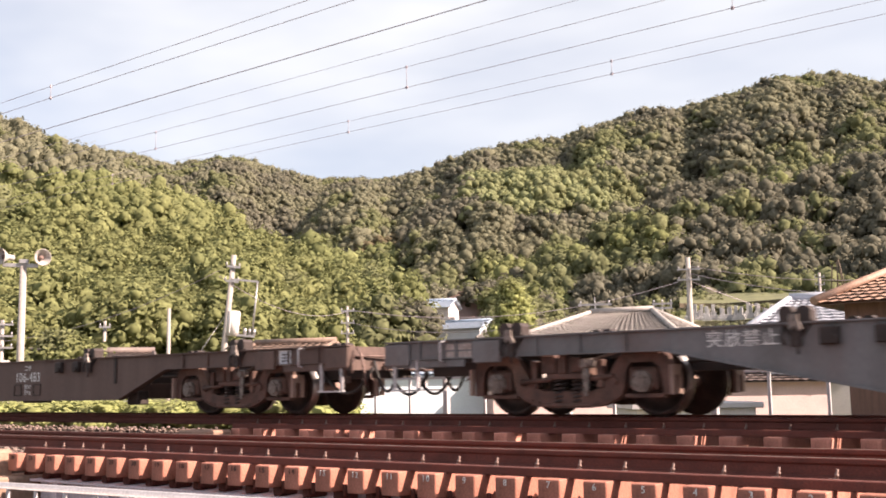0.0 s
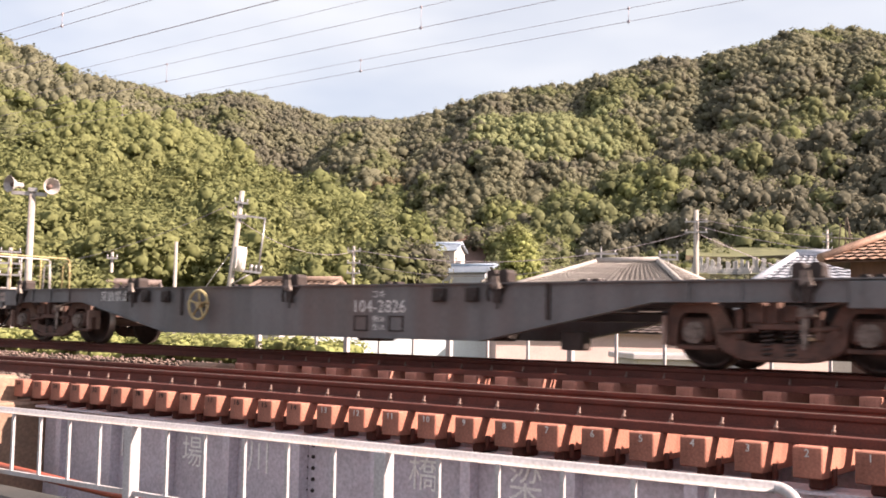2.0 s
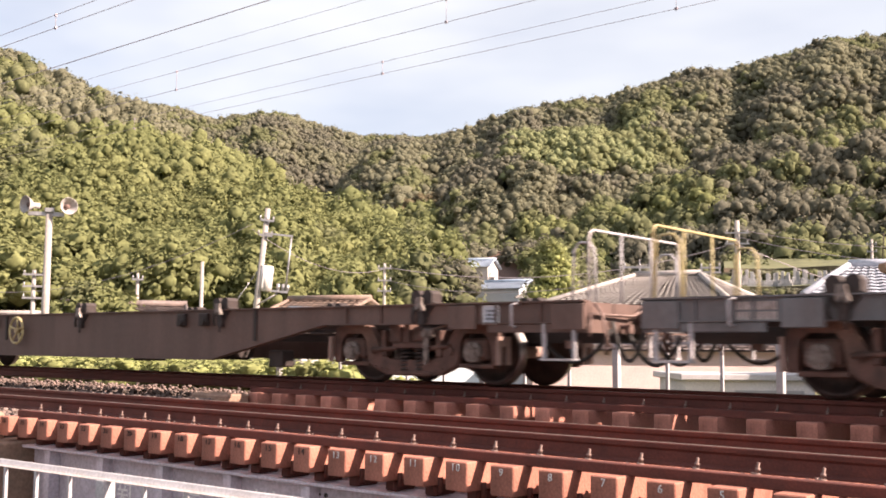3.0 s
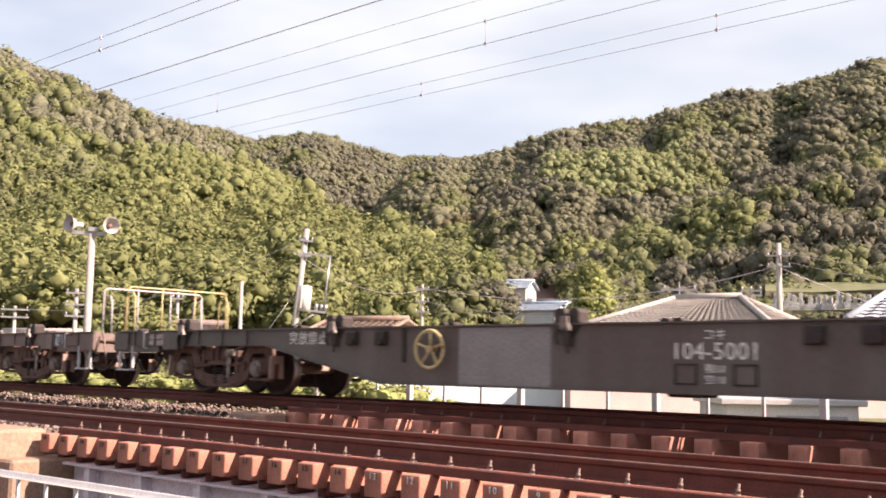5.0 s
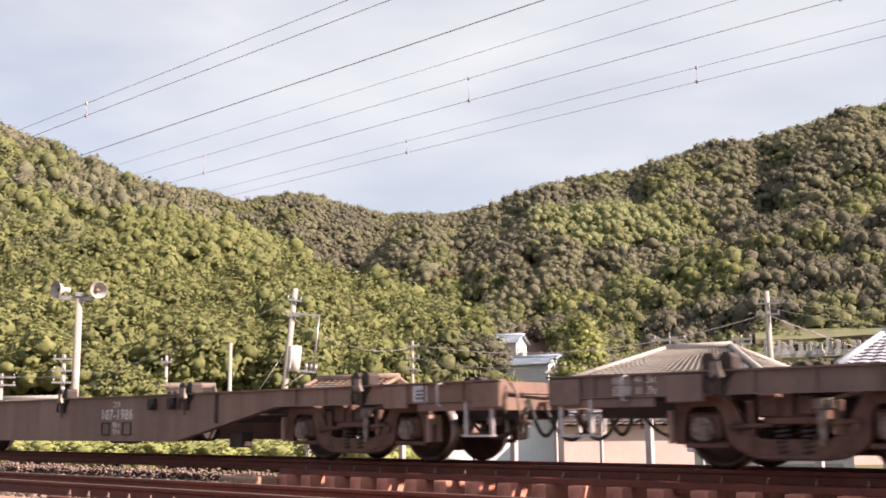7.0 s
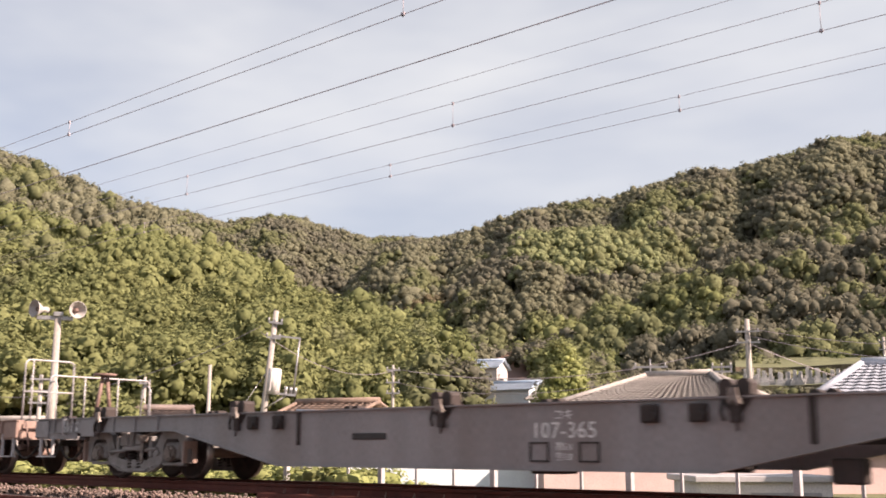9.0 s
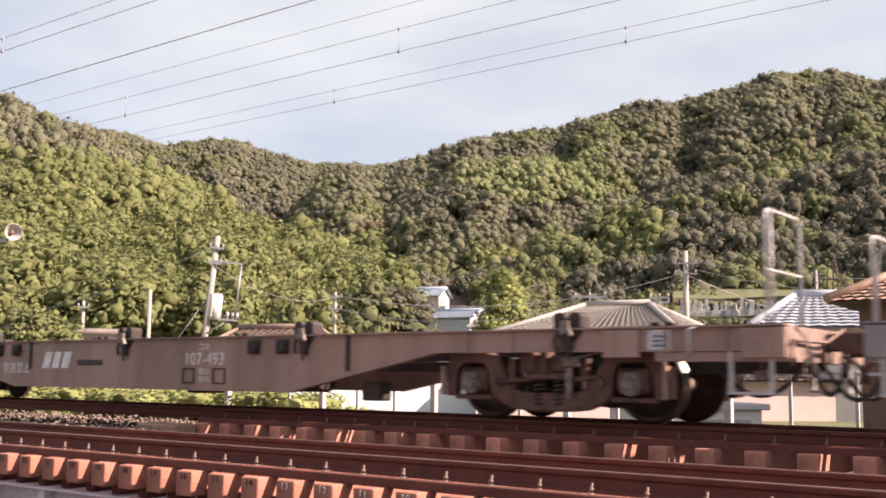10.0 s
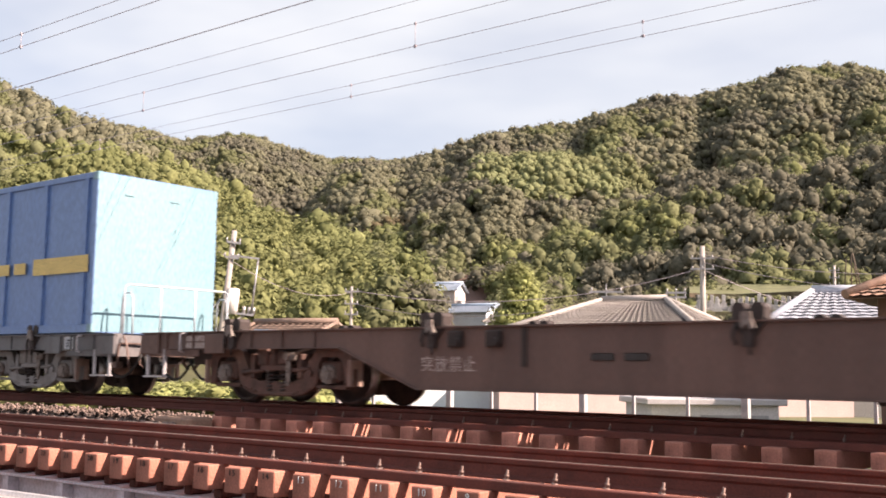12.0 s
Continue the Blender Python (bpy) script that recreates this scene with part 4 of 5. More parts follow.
def build_end_gear():
    """Angle cocks, cut lever and small brackets under an end beam."""
    bm = bmesh.new()
    tube(bm, [(0.03, -1.15, 0.86), (0.08, -0.3, 0.86), (0.2, -0.1, 1.0)], 0.018, 6)
    tube(bm, [(0.03, -1.15, 0.86), (0.05, -1.2, 0.62)], 0.018, 6)
    for y in (-0.45, 0.45):
        tube(bm, [(-0.2, y, 0.8), (0.1, y, 0.72)], 0.03, 8)
        box(bm, 0.06, 0.14, y - 0.04, y + 0.04, 0.66, 0.76)
    tube(bm, [(0.0, -0.75, 0.72), (0.0, -0.75, 0.55), (0.06, -0.7, 0.48)], 0.014, 6)
    tube(bm, [(0.05, -1.1, 0.98), (0.16, -1.12, 0.86), (0.2, -1.1, 0.60), (0.17, -1.05, 0.42)], 0.017, 6)
    tube(bm, [(-0.35, -0.9, 0.8), (-0.35, -0.92, 0.55)], 0.02, 6)
    box(bm, -0.42, -0.28, -0.98, -0.86, 0.48, 0.58, 0.01)
    tube(bm, [(0.12, 0.3, 0.74), (0.3, 0.2, 0.58), (0.28, 0.1, 0.46)], 0.03, 6)
    return mesh("end_gear", bm, "bolt")


def make_wagon(number, paint, bogie_paint, notice_x=-4.75, wheel=True, left_rail=None, right_rail=None, model="letter_white", number_x=1.5, patch=None, logo=False, slots=(), stand=False, load=(), label=""):
    w = thing("container_wagon", label, "freight wagon", "wagons of the freight train")
    belly = 4.4 if number.startswith("106") else TAPER0
    part("frame", shared(("frame", paint, belly), lambda: build_frame(paint, belly)), w)
    part("underframe", shared("floor", build_floor), w, None, "dark centre sill, cross members and brake rods")
    for x in (-7.1, 7.1):
        add_bogie(w, x, bogie_paint, 0.93 if number.startswith("104") else 1.0)
    for x in (-7.75, -4.15, -0.25, 3.55, 7.5):
        for s in (0, 180):
            lk = part("container_lock", shared("lock", build_lock), w, pose(x, 0, 1.018) @ pose(0, 0, 0, 0, 0, s) @ pose(0, -SIDE, 0))
            part("lever", shared("lever", build_lever), lk)
    for x in (-3.8, -3.25, 2.6, 3.15):
        part("bracket", shared("bracket", build_bracket), w, pose(x, -SIDE, 0.86))
    for x in (-2.85, 4.3):
        part("stiffener", shared("stiffener_strip", build_strip), w, pose(x, -SIDE, 0))
    if wheel:
        part("handwheel", shared("handwheel", build_handwheel), w, pose(-2.3, -SIDE - 0.01, 0.72), "yellow five-spoked brake handwheel")
    for s in (0, 180):
        e = pose(0, 0, 0, 0, 0, s)
        part("coupler", shared("coupler", build_coupler), w, e @ pose(HALF, 0, 0))
        part("end_gear", shared("end_gear", build_end_gear), w, e @ pose(HALF, 0, 0))
        part("air_hose", shared("hose1", hose((0.1, -0.45, 0.66), (0.62, -0.2, 0.62), 0.34)), w, e @ pose(HALF, 0, 0), "black rubber air hose")
        part("air_hose", shared("hose3", hose((0.04, -0.72, 0.8), (0.34, -0.5, 0.74), 0.42)), w, e @ pose(HALF, 0, 0), "black rubber air hose")
        part("air_hose", shared("hose2", hose((-0.9, -0.85, 0.72), (0.05, -0.75, 0.7), 0.38)), w, e @ pose(HALF, 0, 0), "black rubber air hose")
    for x in (-HALF + 0.35, HALF - 0.35):
        part("step", shared("step", build_step), w, pose(x, -SIDE, 0.36), "white foot step")
        part("step", shared("step", build_step), w, pose(x, SIDE, 0.36), "white foot step")
    for x in (-HALF + 1.0, HALF - 0.95):
        part("grab_handle", shared("grab", build_grab), w, pose(x, -SIDE, 0), "white-painted grab handle")
    for x, kind in ((-HALF + 0.05, left_rail), (HALF - 0.05, right_rail)):
        if kind:
            shape, colour = kind
            add_end_railing(w, pose(x - 0.2, 0, 1.01) if shape == "hoop" else pose(x, 0, 1.01, 0, 0, 180 if x > 0 else 0), shape, colour)
    f = -SIDE - 0.004
    if number:
        part("model_mark", shared(("kana", model), lambda: letters("コキ", 0.13, model)), w, pose(number_x, f, 0.87), "small katakana model mark")
        part("number_mark", letters(number, 0.25, model, 1.05), w, pose(number_x, f, 0.70), "painted wagon number")
        for k, line in enumerate(("積5.0", "空1.8")):
            part("data_mark", shared(("data", model, k), lambda: letters(line, 0.1, model, 1.0)), w, pose(number_x, f, 0.525 - 0.11 * k), "small data lettering")
        part("card_holder", shared("holder", build_holder), w, pose(number_x - 0.33, f, 0.47), "framed card holder")
        part("card_holder", shared("holder", build_holder), w, pose(number_x + 0.33, f, 0.47), "framed card holder")
    if notice_x is not None:
      part("notice", shared(("notice", model), lambda: letters("突放禁止", 0.2, model, 1.1)), w, pose(notice_x, f, 0.86 if notice_x < -4.6 else 0.56), "painted warning in four characters")
    if load:
        for k, line in enumerate(load):
            part("load_mark", letters(line, 0.12, "letter_white", 1.05), w, pose(-8.75, f, 0.95 - 0.12 * k), "painted load and tare figures")
    pl = part("notice_plate", shared("notice_plate", build_plate), w, pose(8.55, f, 0.87), "pale blue-white notice plate with dark lettering")
    part("lettering", shared("plate_text", lambda: bars(0.15, 0.14, 3, 3, "dark_steel", 0.6)), pl, pose(0, -0.009, 0))["kind"] = "stuff"
    part("small_plate", shared("small_plate", build_small_plate), w, pose(8.28, f, 0.88), "small faded white plate")
    for x in () if load else (-8.6,):
        part("data_plate", shared("plate", lambda: bars(0.42, 0.2, 6, 2, "letter_faded", 0.8)), w, pose(x, f, 0.87), "small square data plates")["kind"] = "stuff"
    if patch:
        bm = bmesh.new()
        box(bm, patch[0], patch[1], -0.003, 0, 0.29, 0.985)
        part("repainted_patch", mesh("patch", bm, "patch_grey"), w, pose(0, f, 0), "lighter repainted panel")
    if logo:
        bm = bmesh.new()
        for k, (a, b) in enumerate(((0.0, 0.2), (0.27, 0.46), (0.53, 0.74))):
            prism(bm, [(a, 0), (b, 0), (b + 0.09, 0.26), (a + 0.09, 0.26)], -0.003, 0)
        part("emblem", mesh("emblem", bm, "letter_white"), w, pose(-2.5, f, 0.57), "pale slanted emblem of three blocks")
    if stand:
        bm = bmesh.new()
        for y in (-0.1, 0.1):
            tube(bm, [(0, y * 1.6, 0), (0, y * 0.4, 0.78)], 0.035, 6)
        lathe(bm, [(0.0, -0.02), (0.2, -0.02), (0.2, 0.02), (0.0, 0.02)], 14)
        me = mesh("brake_stand", bm, "wagon_tan")
        for v in me.vertices:
            if abs(v.co.y) < 0.03 and abs(v.co.z) < 0.25:
                v.co = Vector((v.co.x, v.co.z, v.co.y + 0.8))
        part("brake_stand", me, w, pose(-8.9, -0.5, 1.01), "brown hand-brake stand with a round top")
    for x0, x1 in slots:
        bm = bmesh.new()
        box(bm, x0, x1, -0.012, 0.0, 0.62, 0.70, 0.01)
        part("slot", mesh("slot", bm, "rubber"), w, pose(0, f, 0), "dark slot in the side sill")
    return w


def build_plate():
    bm = bmesh.new()
    box(bm, -0.12, 0.12, -0.006, 0, -0.11, 0.11, 0.002)
    for a, b, c, d in ((-0.12, 0.12, 0.098, 0.11), (-0.12, 0.12, -0.11, -0.098), (-0.12, -0.108, -0.098, 0.098), (0.108, 0.12, -0.098, 0.098)):
        box(bm, a, b, -0.011, -0.006, c, d, 0, 1)
    return mesh("notice_plate", bm, "plate_blue", "letter_white")


def build_small_plate():
    bm = bmesh.new()
    box(bm, -0.06, 0.06, -0.005, 0, -0.07, 0.07, 0.002)
    return mesh("small_plate", bm, "letter_faded")


def build_holder():
    bm = bmesh.new()
    for a, b, c, d in ((-0.13, 0.13, 0.09, 0.11), (-0.13, 0.13, -0.11, -0.09), (-0.13, -0.11, -0.11, 0.11), (0.11, 0.13, -0.11, 0.11)):
        box(bm, a, b, -0.012, 0, c, d)
    return mesh("card_holder", bm, "dark_steel")


W = "white_paint"
Y = "yellow_paint"
WAGONS = [
    make_wagon("", "wagon_slate", "bogie_brown", wheel=False, label="dark slate-grey empty container wagon with a fish-belly frame"),
    make_wagon("106-483", "wagon_umber", "bogie_brown", notice_x=-3.9, right_rail=None, left_rail=("square", W), label="grimy brown-grey empty container wagon with a yellow handwheel"),
    make_wagon("104-2826", "wagon_slate", "bogie_brown", left_rail=("round", Y), label="slate-grey empty container wagon with a yellow handwheel"),
    make_wagon("", "wagon_brown", "bogie_brown", right_rail=("round", W), left_rail=("square", Y), label="brown-grey empty container wagon with pipe railings"),
    make_wagon("104-5001", "wagon_olive", "bogie_brown", patch=(-1.9, -0.5), number_x=1.55, right_rail=None, left_rail=("round", Y), label="dark olive empty container wagon with a lighter repainted panel"),
    make_wagon("104-651", "wagon_dun", "bogie_brown", wheel=False, right_rail=("round", W), slots=((-1.7, -1.4),), load=("荷重 40.5t", "自重 18.7t"), label="brown-grey weathered empty container wagon"),
    make_wagon("107-1986", "wagon_tan", "bogie_brown", wheel=False, left_rail=None, label="tan-brown weathered empty container wagon"),
    make_wagon("107-365", "wagon_grey", "bogie_grey", wheel=False, notice_x=None, left_rail=("round", W), slots=((-1.8, -1.2),), stand=True, load=("荷重 40.7t", "自重 18.6t"), label="clean grey empty container wagon with grey bogies"),
    make_wagon("107-493", "wagon_sand", "bogie_brown", wheel=False, notice_x=-3.27, number_x=1.55, right_rail=("hoop", W), logo=True, slots=((-1.5, -0.85),), label="tan-brown empty container wagon with a pale slanted emblem"),
    make_wagon("106-461", "wagon_brown", "bogie_brown", wheel=False, notice_x=-3.93, model="letter_faded", right_rail=("square", W), left_rail=None, slots=((-2.0, -1.72), (-1.6, -1.32)), label="dark brown empty container wagon with faded lettering"),
    make_wagon("", "wagon_slate", "bogie_grey", wheel=False, right_rail=("round", "plate_blue"), label="slate-grey container wagon carrying a blue container"),
]


def make_container():
    c = thing("freight_container", "blue corrugated steel freight container with a yellow stripe", "container")
    x0, x1, hw, h = -9.2, 0.0, 1.24, 2.64
    bm = bmesh.new()
    box(bm, x0 + 0.03, x1 - 0.03, -hw + 0.03, hw - 0.03, 0.1, h - 0.04)
    part("body", mesh("body", bm, "container_blue"), c)
    bm = bmesh.new()
    for y in (-hw, hw - 0.1):
        box(bm, x0, x1, y, y + 0.1, 0, 0.14, 0.008)
        box(bm, x0, x1, y, y + 0.1, h - 0.1, h, 0.008)
        for x in (x0, x1 - 0.12):
            box(bm, x, x + 0.12, y, y + 0.1, 0.14, h - 0.1, 0.008)
    for x in (x0, x1 - 0.12):
        box(bm, x, x + 0.12, -hw + 0.1, hw - 0.1, 0, 0.12, 0.008)
        box(bm, x, x + 0.12, -hw + 0.1, hw - 0.1, h - 0.08, h, 0.008)
    part("corner_frame", mesh("corner_frame", bm, "container_blue"), c)
    bm = bmesh.new()
    prism(bm, [(-0.06, 0.14), (-0.035, 0.14), (0.035, 0.14), (0.06, 0.14), (0.06, h - 0.1), (-0.06, h - 0.1)], -0.022, 0.03)
    rib = mesh("rib", bm, "container_blue")
    x = x0 + 0.35
    while x < x1 - 0.2:
        part("rib", rib, c, pose(x, -hw + 0.01, 0))
        x += 1.22
    # end panel and castings paler than the sides: sunlight put into their colour
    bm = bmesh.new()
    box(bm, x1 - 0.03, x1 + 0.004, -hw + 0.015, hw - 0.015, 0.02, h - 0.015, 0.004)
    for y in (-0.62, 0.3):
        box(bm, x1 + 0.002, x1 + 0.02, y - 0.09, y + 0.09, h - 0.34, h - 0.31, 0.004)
    part("end_panel", mesh("end_panel", bm, "container_sunlit"), c, None, "pale blue end panel with sunlight painted into its colour")
    bm = bmesh.new()
    box(bm, -1.78, -0.14, -0.004, 0, 0.99, 1.27)
    part("stripe", mesh("stripe", bm, "stripe_yellow"), c, pose(0, -hw - 0.016, 0), "yellow painted stripe")
    part("lettering", bars(1.6, 0.28, 3, 1, "stripe_yellow", 0.7), c, pose(-2.75, -hw - 0.016, 1.13), "yellow block lettering")["kind"] = "stuff"
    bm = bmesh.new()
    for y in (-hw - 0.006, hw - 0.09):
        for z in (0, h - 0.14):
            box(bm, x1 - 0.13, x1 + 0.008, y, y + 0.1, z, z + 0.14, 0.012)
    part("corner_casting", mesh("corner_casting", bm, "container_sunlit"), c)
    return c


CONTAINER = make_container()
TRAIN_Y = FY + GAUGE / 2

# ---- village behind the railway ----


def at(az, d, z=0.0):
    return Vector((-d * math.sin(radians(az)), d * math.cos(radians(az)), z))


def up(el, d):
    return EYE + d * math.tan(radians(el))


def tile_slope(bm, a, b, c, d, course=0.3, wave=0.3, slot=0):
    """Courses of wavy tiles on the slope with eaves a-b and ridge d-c."""
    a, b, c, d = (Vector(v) for v in (a, b, c, d))
    nrm = (b - a).cross(d - a).normalized()
    if nrm.z < 0:
        nrm = -nrm
    rows = max(2, int((d - a).length / course))
    cols = max(4, int((b - a).length / wave) * 3)
    for i in range(rows):
        u0, u1 = i / rows, (i + 1.25) / rows if i < rows - 1 else 1.0
        lo, hi = [], []
        for j in range(cols + 1):
            v = j / cols
            wv = 0.016 * math.sin(2 * math.pi * j / 3 + i * 0.4)
            p0 = a.lerp(d, u0).lerp(b.lerp(c, u0), v)
            p1 = a.lerp(d, u1).lerp(b.lerp(c, u1), v)
            lo.append(bm.verts.new(p0 + nrm * (0.075 + wv)))
            hi.append(bm.verts.new(p1 + nrm * (0.02 + wv)))
        for j in range(cols):
            f = bm.faces.new((lo[j], lo[j + 1], hi[j + 1], hi[j]))
            f.material_index = slot
    f = bm.faces.new([bm.verts.new(v) for v in (a, b, c, d)])
    f.material_index = slot


def make_house(m, length, depth, wall_h, roof_h, wall, roof, label, hip=0.0, over=0.5, windows=(), wave=0.3):
    """A house: walls, tiled gable or hipped roof with ridge, windows on the front (-y)."""
    h = thing("house", label, "house", m=m)
    L, D = length / 2, depth / 2
    bm = bmesh.new()
    prism(bm, [(-L, 0), (L, 0), (L, wall_h), (-L, wall_h)], -D, D)
    part("wall", mesh("wall", bm, wall), h)
    bm = bmesh.new()
    e, x, y = wall_h - 0.05, L + over, D + over
    rx = x - hip
    r0, r1 = (-rx, 0, e + roof_h), (rx, 0, e + roof_h)
    tile_slope(bm, (-x, -y, e), (x, -y, e), r1, r0, wave=wave)
    tile_slope(bm, (x, y, e), (-x, y, e), r0, r1, 0.6, 0.6)
    if hip:
        tile_slope(bm, (x, -y, e), (x, y, e), (rx, 0.01, e + roof_h), (rx, -0.01, e + roof_h), wave=wave)
        tile_slope(bm, (-x, y, e), (-x, -y, e), (-rx, -0.01, e + roof_h), (-rx, 0.01, e + roof_h), wave=wave)
    tagged(part("roof", mesh("roof", bm, roof), h), kind="stuff")
    bm = bmesh.new()
    tube(bm, [(-rx - 0.05, 0, e + roof_h + 0.1), (rx + 0.05, 0, e + roof_h + 0.1)], 0.14, 8)
    if hip:
        for sx in (-1, 1):
            for sy in (-1, 1):
                tube(bm, [(sx * rx, 0, e + roof_h + 0.08), (sx * x, sy * y, e + 0.1)], 0.11, 8)
    else:
        for sx in (-1, 1):
            for sy in (-1, 1):
                tube(bm, [(sx * rx, 0, e + roof_h + 0.06), (sx * x, sy * y, e + 0.08)], 0.08, 6)
    part("ridge", mesh("ridge", bm, roof), h)
    if not hip:
        for sx in (-1, 1):
            bm = bmesh.new()
            v = [bm.verts.new(p) for p in ((sx * L, -D, wall_h), (sx * L, D, wall_h), (sx * L, 0, wall_h + roof_h * D / y))]
            bm.faces.new(v)
            part("gable", mesh("gable", bm, wall), h)
    for wx, wz, ww, wh in windows:
        bm = bmesh.new()
        for a, b, c, d in ((-ww / 2 - 0.06, -ww / 2, -wh / 2, wh / 2), (ww / 2, ww / 2 + 0.06, -wh / 2, wh / 2), (-ww / 2, ww / 2, wh / 2, wh / 2 + 0.06), (-ww / 2, ww / 2, -wh / 2 - 0.06, -wh / 2), (-0.02, 0.02, -wh / 2, wh / 2)):
            box(bm, a, b, -0.06, 0.02, c, d)
        win = part("window", mesh("window", bm, "galvanised"), h, pose(wx, -D, wz))
        bm = bmesh.new()
        box(bm, -ww / 2, ww / 2, -0.02, 0.0, -wh / 2, wh / 2)
        part("pane", mesh("pane", bm, "glass_dark"), win)
    return h


def place(az, d, z, turn=0.0):
    p = at(az, d, z)
    return pose(p.x, p.y, p.z, 0, 0, turn)


make_house(place(27.95, 46, -1.0, 10), 6.6, 8.0, 3.2, 1.45, "wall_white", "tile_grey", "house with a pale grey tiled hipped roof", hip=2.6, over=0.7)
make_house(place(7.0, 27, -0.8, 4), 7.2, 5.5, 3.0, 1.2, "wall_brown", "tile_brown", "dark brown timber house with a brown tiled roof", hip=1.9, over=0.55, wave=0.25)
make_house(place(46.3, 44, -1.0, 18), 3.0, 3.4, 2.75, 0.65, "wall_white", "tile_umber", "low house with a brown tiled gable roof", over=0.4)
make_house(place(57.0, 46, -1.0, 57), 4.2, 3.0, 2.7, 0.45, "wall_white", "tile_dark", "low shed with a dark tiled roof", over=0.4)
make_house(place(63.0, 60, -1.0, 30), 4.0, 5.0, 2.3, 0.7, "wall_white", "tile_grey", "small house with a grey gable roof", over=0.4)
make_house(place(38.4, 120, up(3.8, 120) - 1.4, 20), 4.6, 4.0, 2.4, 1.0, "wall_white", "roof_blue", "small white house on the hillside", over=0.3, windows=((0.6, 1.4, 0.9, 0.8),))
make_house(place(36.6, 100, up(2.6, 100) - 1.4, 8), 4.8, 4.0, 2.3, 0.8, "wall_blue", "roof_blue", "house with a blue metal roof", over=0.3)
make_house(place(36.9, 130, up(4.1, 130) - 1.2, -25), 3.6, 4.0, 2.6, 1.0, "wall_pink", "tile_brown", "small house with a brown roof on the hillside", over=0.3, windows=((0, 1.5, 0.8, 0.8),))
make_house(place(34.2, 90, up(2.2, 90) - 1.6, 0), 3.6, 4.0, 2.3, 0.8, "wall_white", "tile_grey", "white house with a grey roof behind the tree", over=0.3)
make_house(place(17.4, 36, -1.0, 22), 3.9, 4.0, 3.1, 1.1, "wall_white", "solar_panel", "house with a pale blue-grey glazed roof", hip=1.5, over=0.4, wave=0.45)
make_house(place(40.2, 33, -2.9, 48), 9.0, 4.0, 3.7, 0.7, "wall_blue", "roof_blue", "low pale blue building behind the fence", over=0.2, windows=((2.5, 2.0, 0.6, 0.55),))
make_house(place(25.0, 34, -3.1, 46), 13.0, 4.0, 3.55, 0.55, "wall_pink", "tile_dark", "long pink-plastered building behind the fence", over=0.25, windows=((-4.0, 1.7, 0.8, 0.6),))
make_house(place(13.5, 24, -2.9, 40), 7.0, 4.0, 1.55, 0.6, "wall_pink", "tile_dark", "low house with a dark tiled roof behind the fence", over=0.4)


def make_garage():
    g = thing("garage", "white-walled garage with a flat overhanging roof", "garage", m=place(24.6, 25.5, -2.2, 42))
    bm = bmesh.new()
    box(bm, -1.45, 1.45, -1.2, 1.2, 0, 2.0, 0.01)
    part("wall", mesh("wall", bm, "wall_white"), g)
    bm = bmesh.new()
    box(bm, -1.6, 1.6, -1.35, 1.3, 2.0, 2.14, 0.02)
    part("roof", mesh("roof", bm, "white_paint"), g)
    bm = bmesh.new()
    box(bm, -0.35, 1.2, -1.22, -1.19, 1.0, 1.78)
    part("shutter", mesh("shutter", bm, "galvanised"), g)


make_garage()


def make_cabinet():
    c = thing("equipment_cabinet", "white trackside equipment cabinet", "cabinet", m=pose(-16.2, 14.6, -0.75))
    bm = bmesh.new()
    box(bm, -0.4, 0.4, -0.25, 0.25, 0.1, 1.0, 0.02)
    part("body", mesh("body", bm, "white_paint"), c)
    bm = bmesh.new()
    box(bm, -0.36, 0.36, -0.27, -0.25, 0.16, 0.94, 0.008)
    part("door", mesh("door", bm, "wall_white"), c)
    bm = bmesh.new()
    box(bm, -0.45, 0.45, -0.3, 0.3, 0, 0.1)
    part("base", mesh("base", bm, "concrete"), c)


make_cabinet()


def make_fence():
    f = thing("pipe_fence", "white-painted steel fence of thick and thin posts", "fence", m=pose(0, 14.0, -0.75))
    bm = bmesh.new()
    box(bm, -0.022, 0.022, -0.022, 0.022, 0, 1.35)
    thin = mesh("post", bm, "white_paint")
    bm = bmesh.new()
    box(bm, -0.05, 0.05, -0.05, 0.05, 0, 1.4, 0.006)
    thick = mesh("post", bm, "white_paint")
    x, i = 4.6, 0
    while x > -16.2:
        part("post", thick if i % 3 == 0 else thin, f, pose(x, 0, 0))
        x -= 0.86
        i += 1
    bm = bmesh.new()
    box(bm, -16.2, 4.6, -0.02, 0.02, 1.3, 1.34)
    part("top_rail", mesh("top_rail", bm, "white_paint"), f)


make_fence()


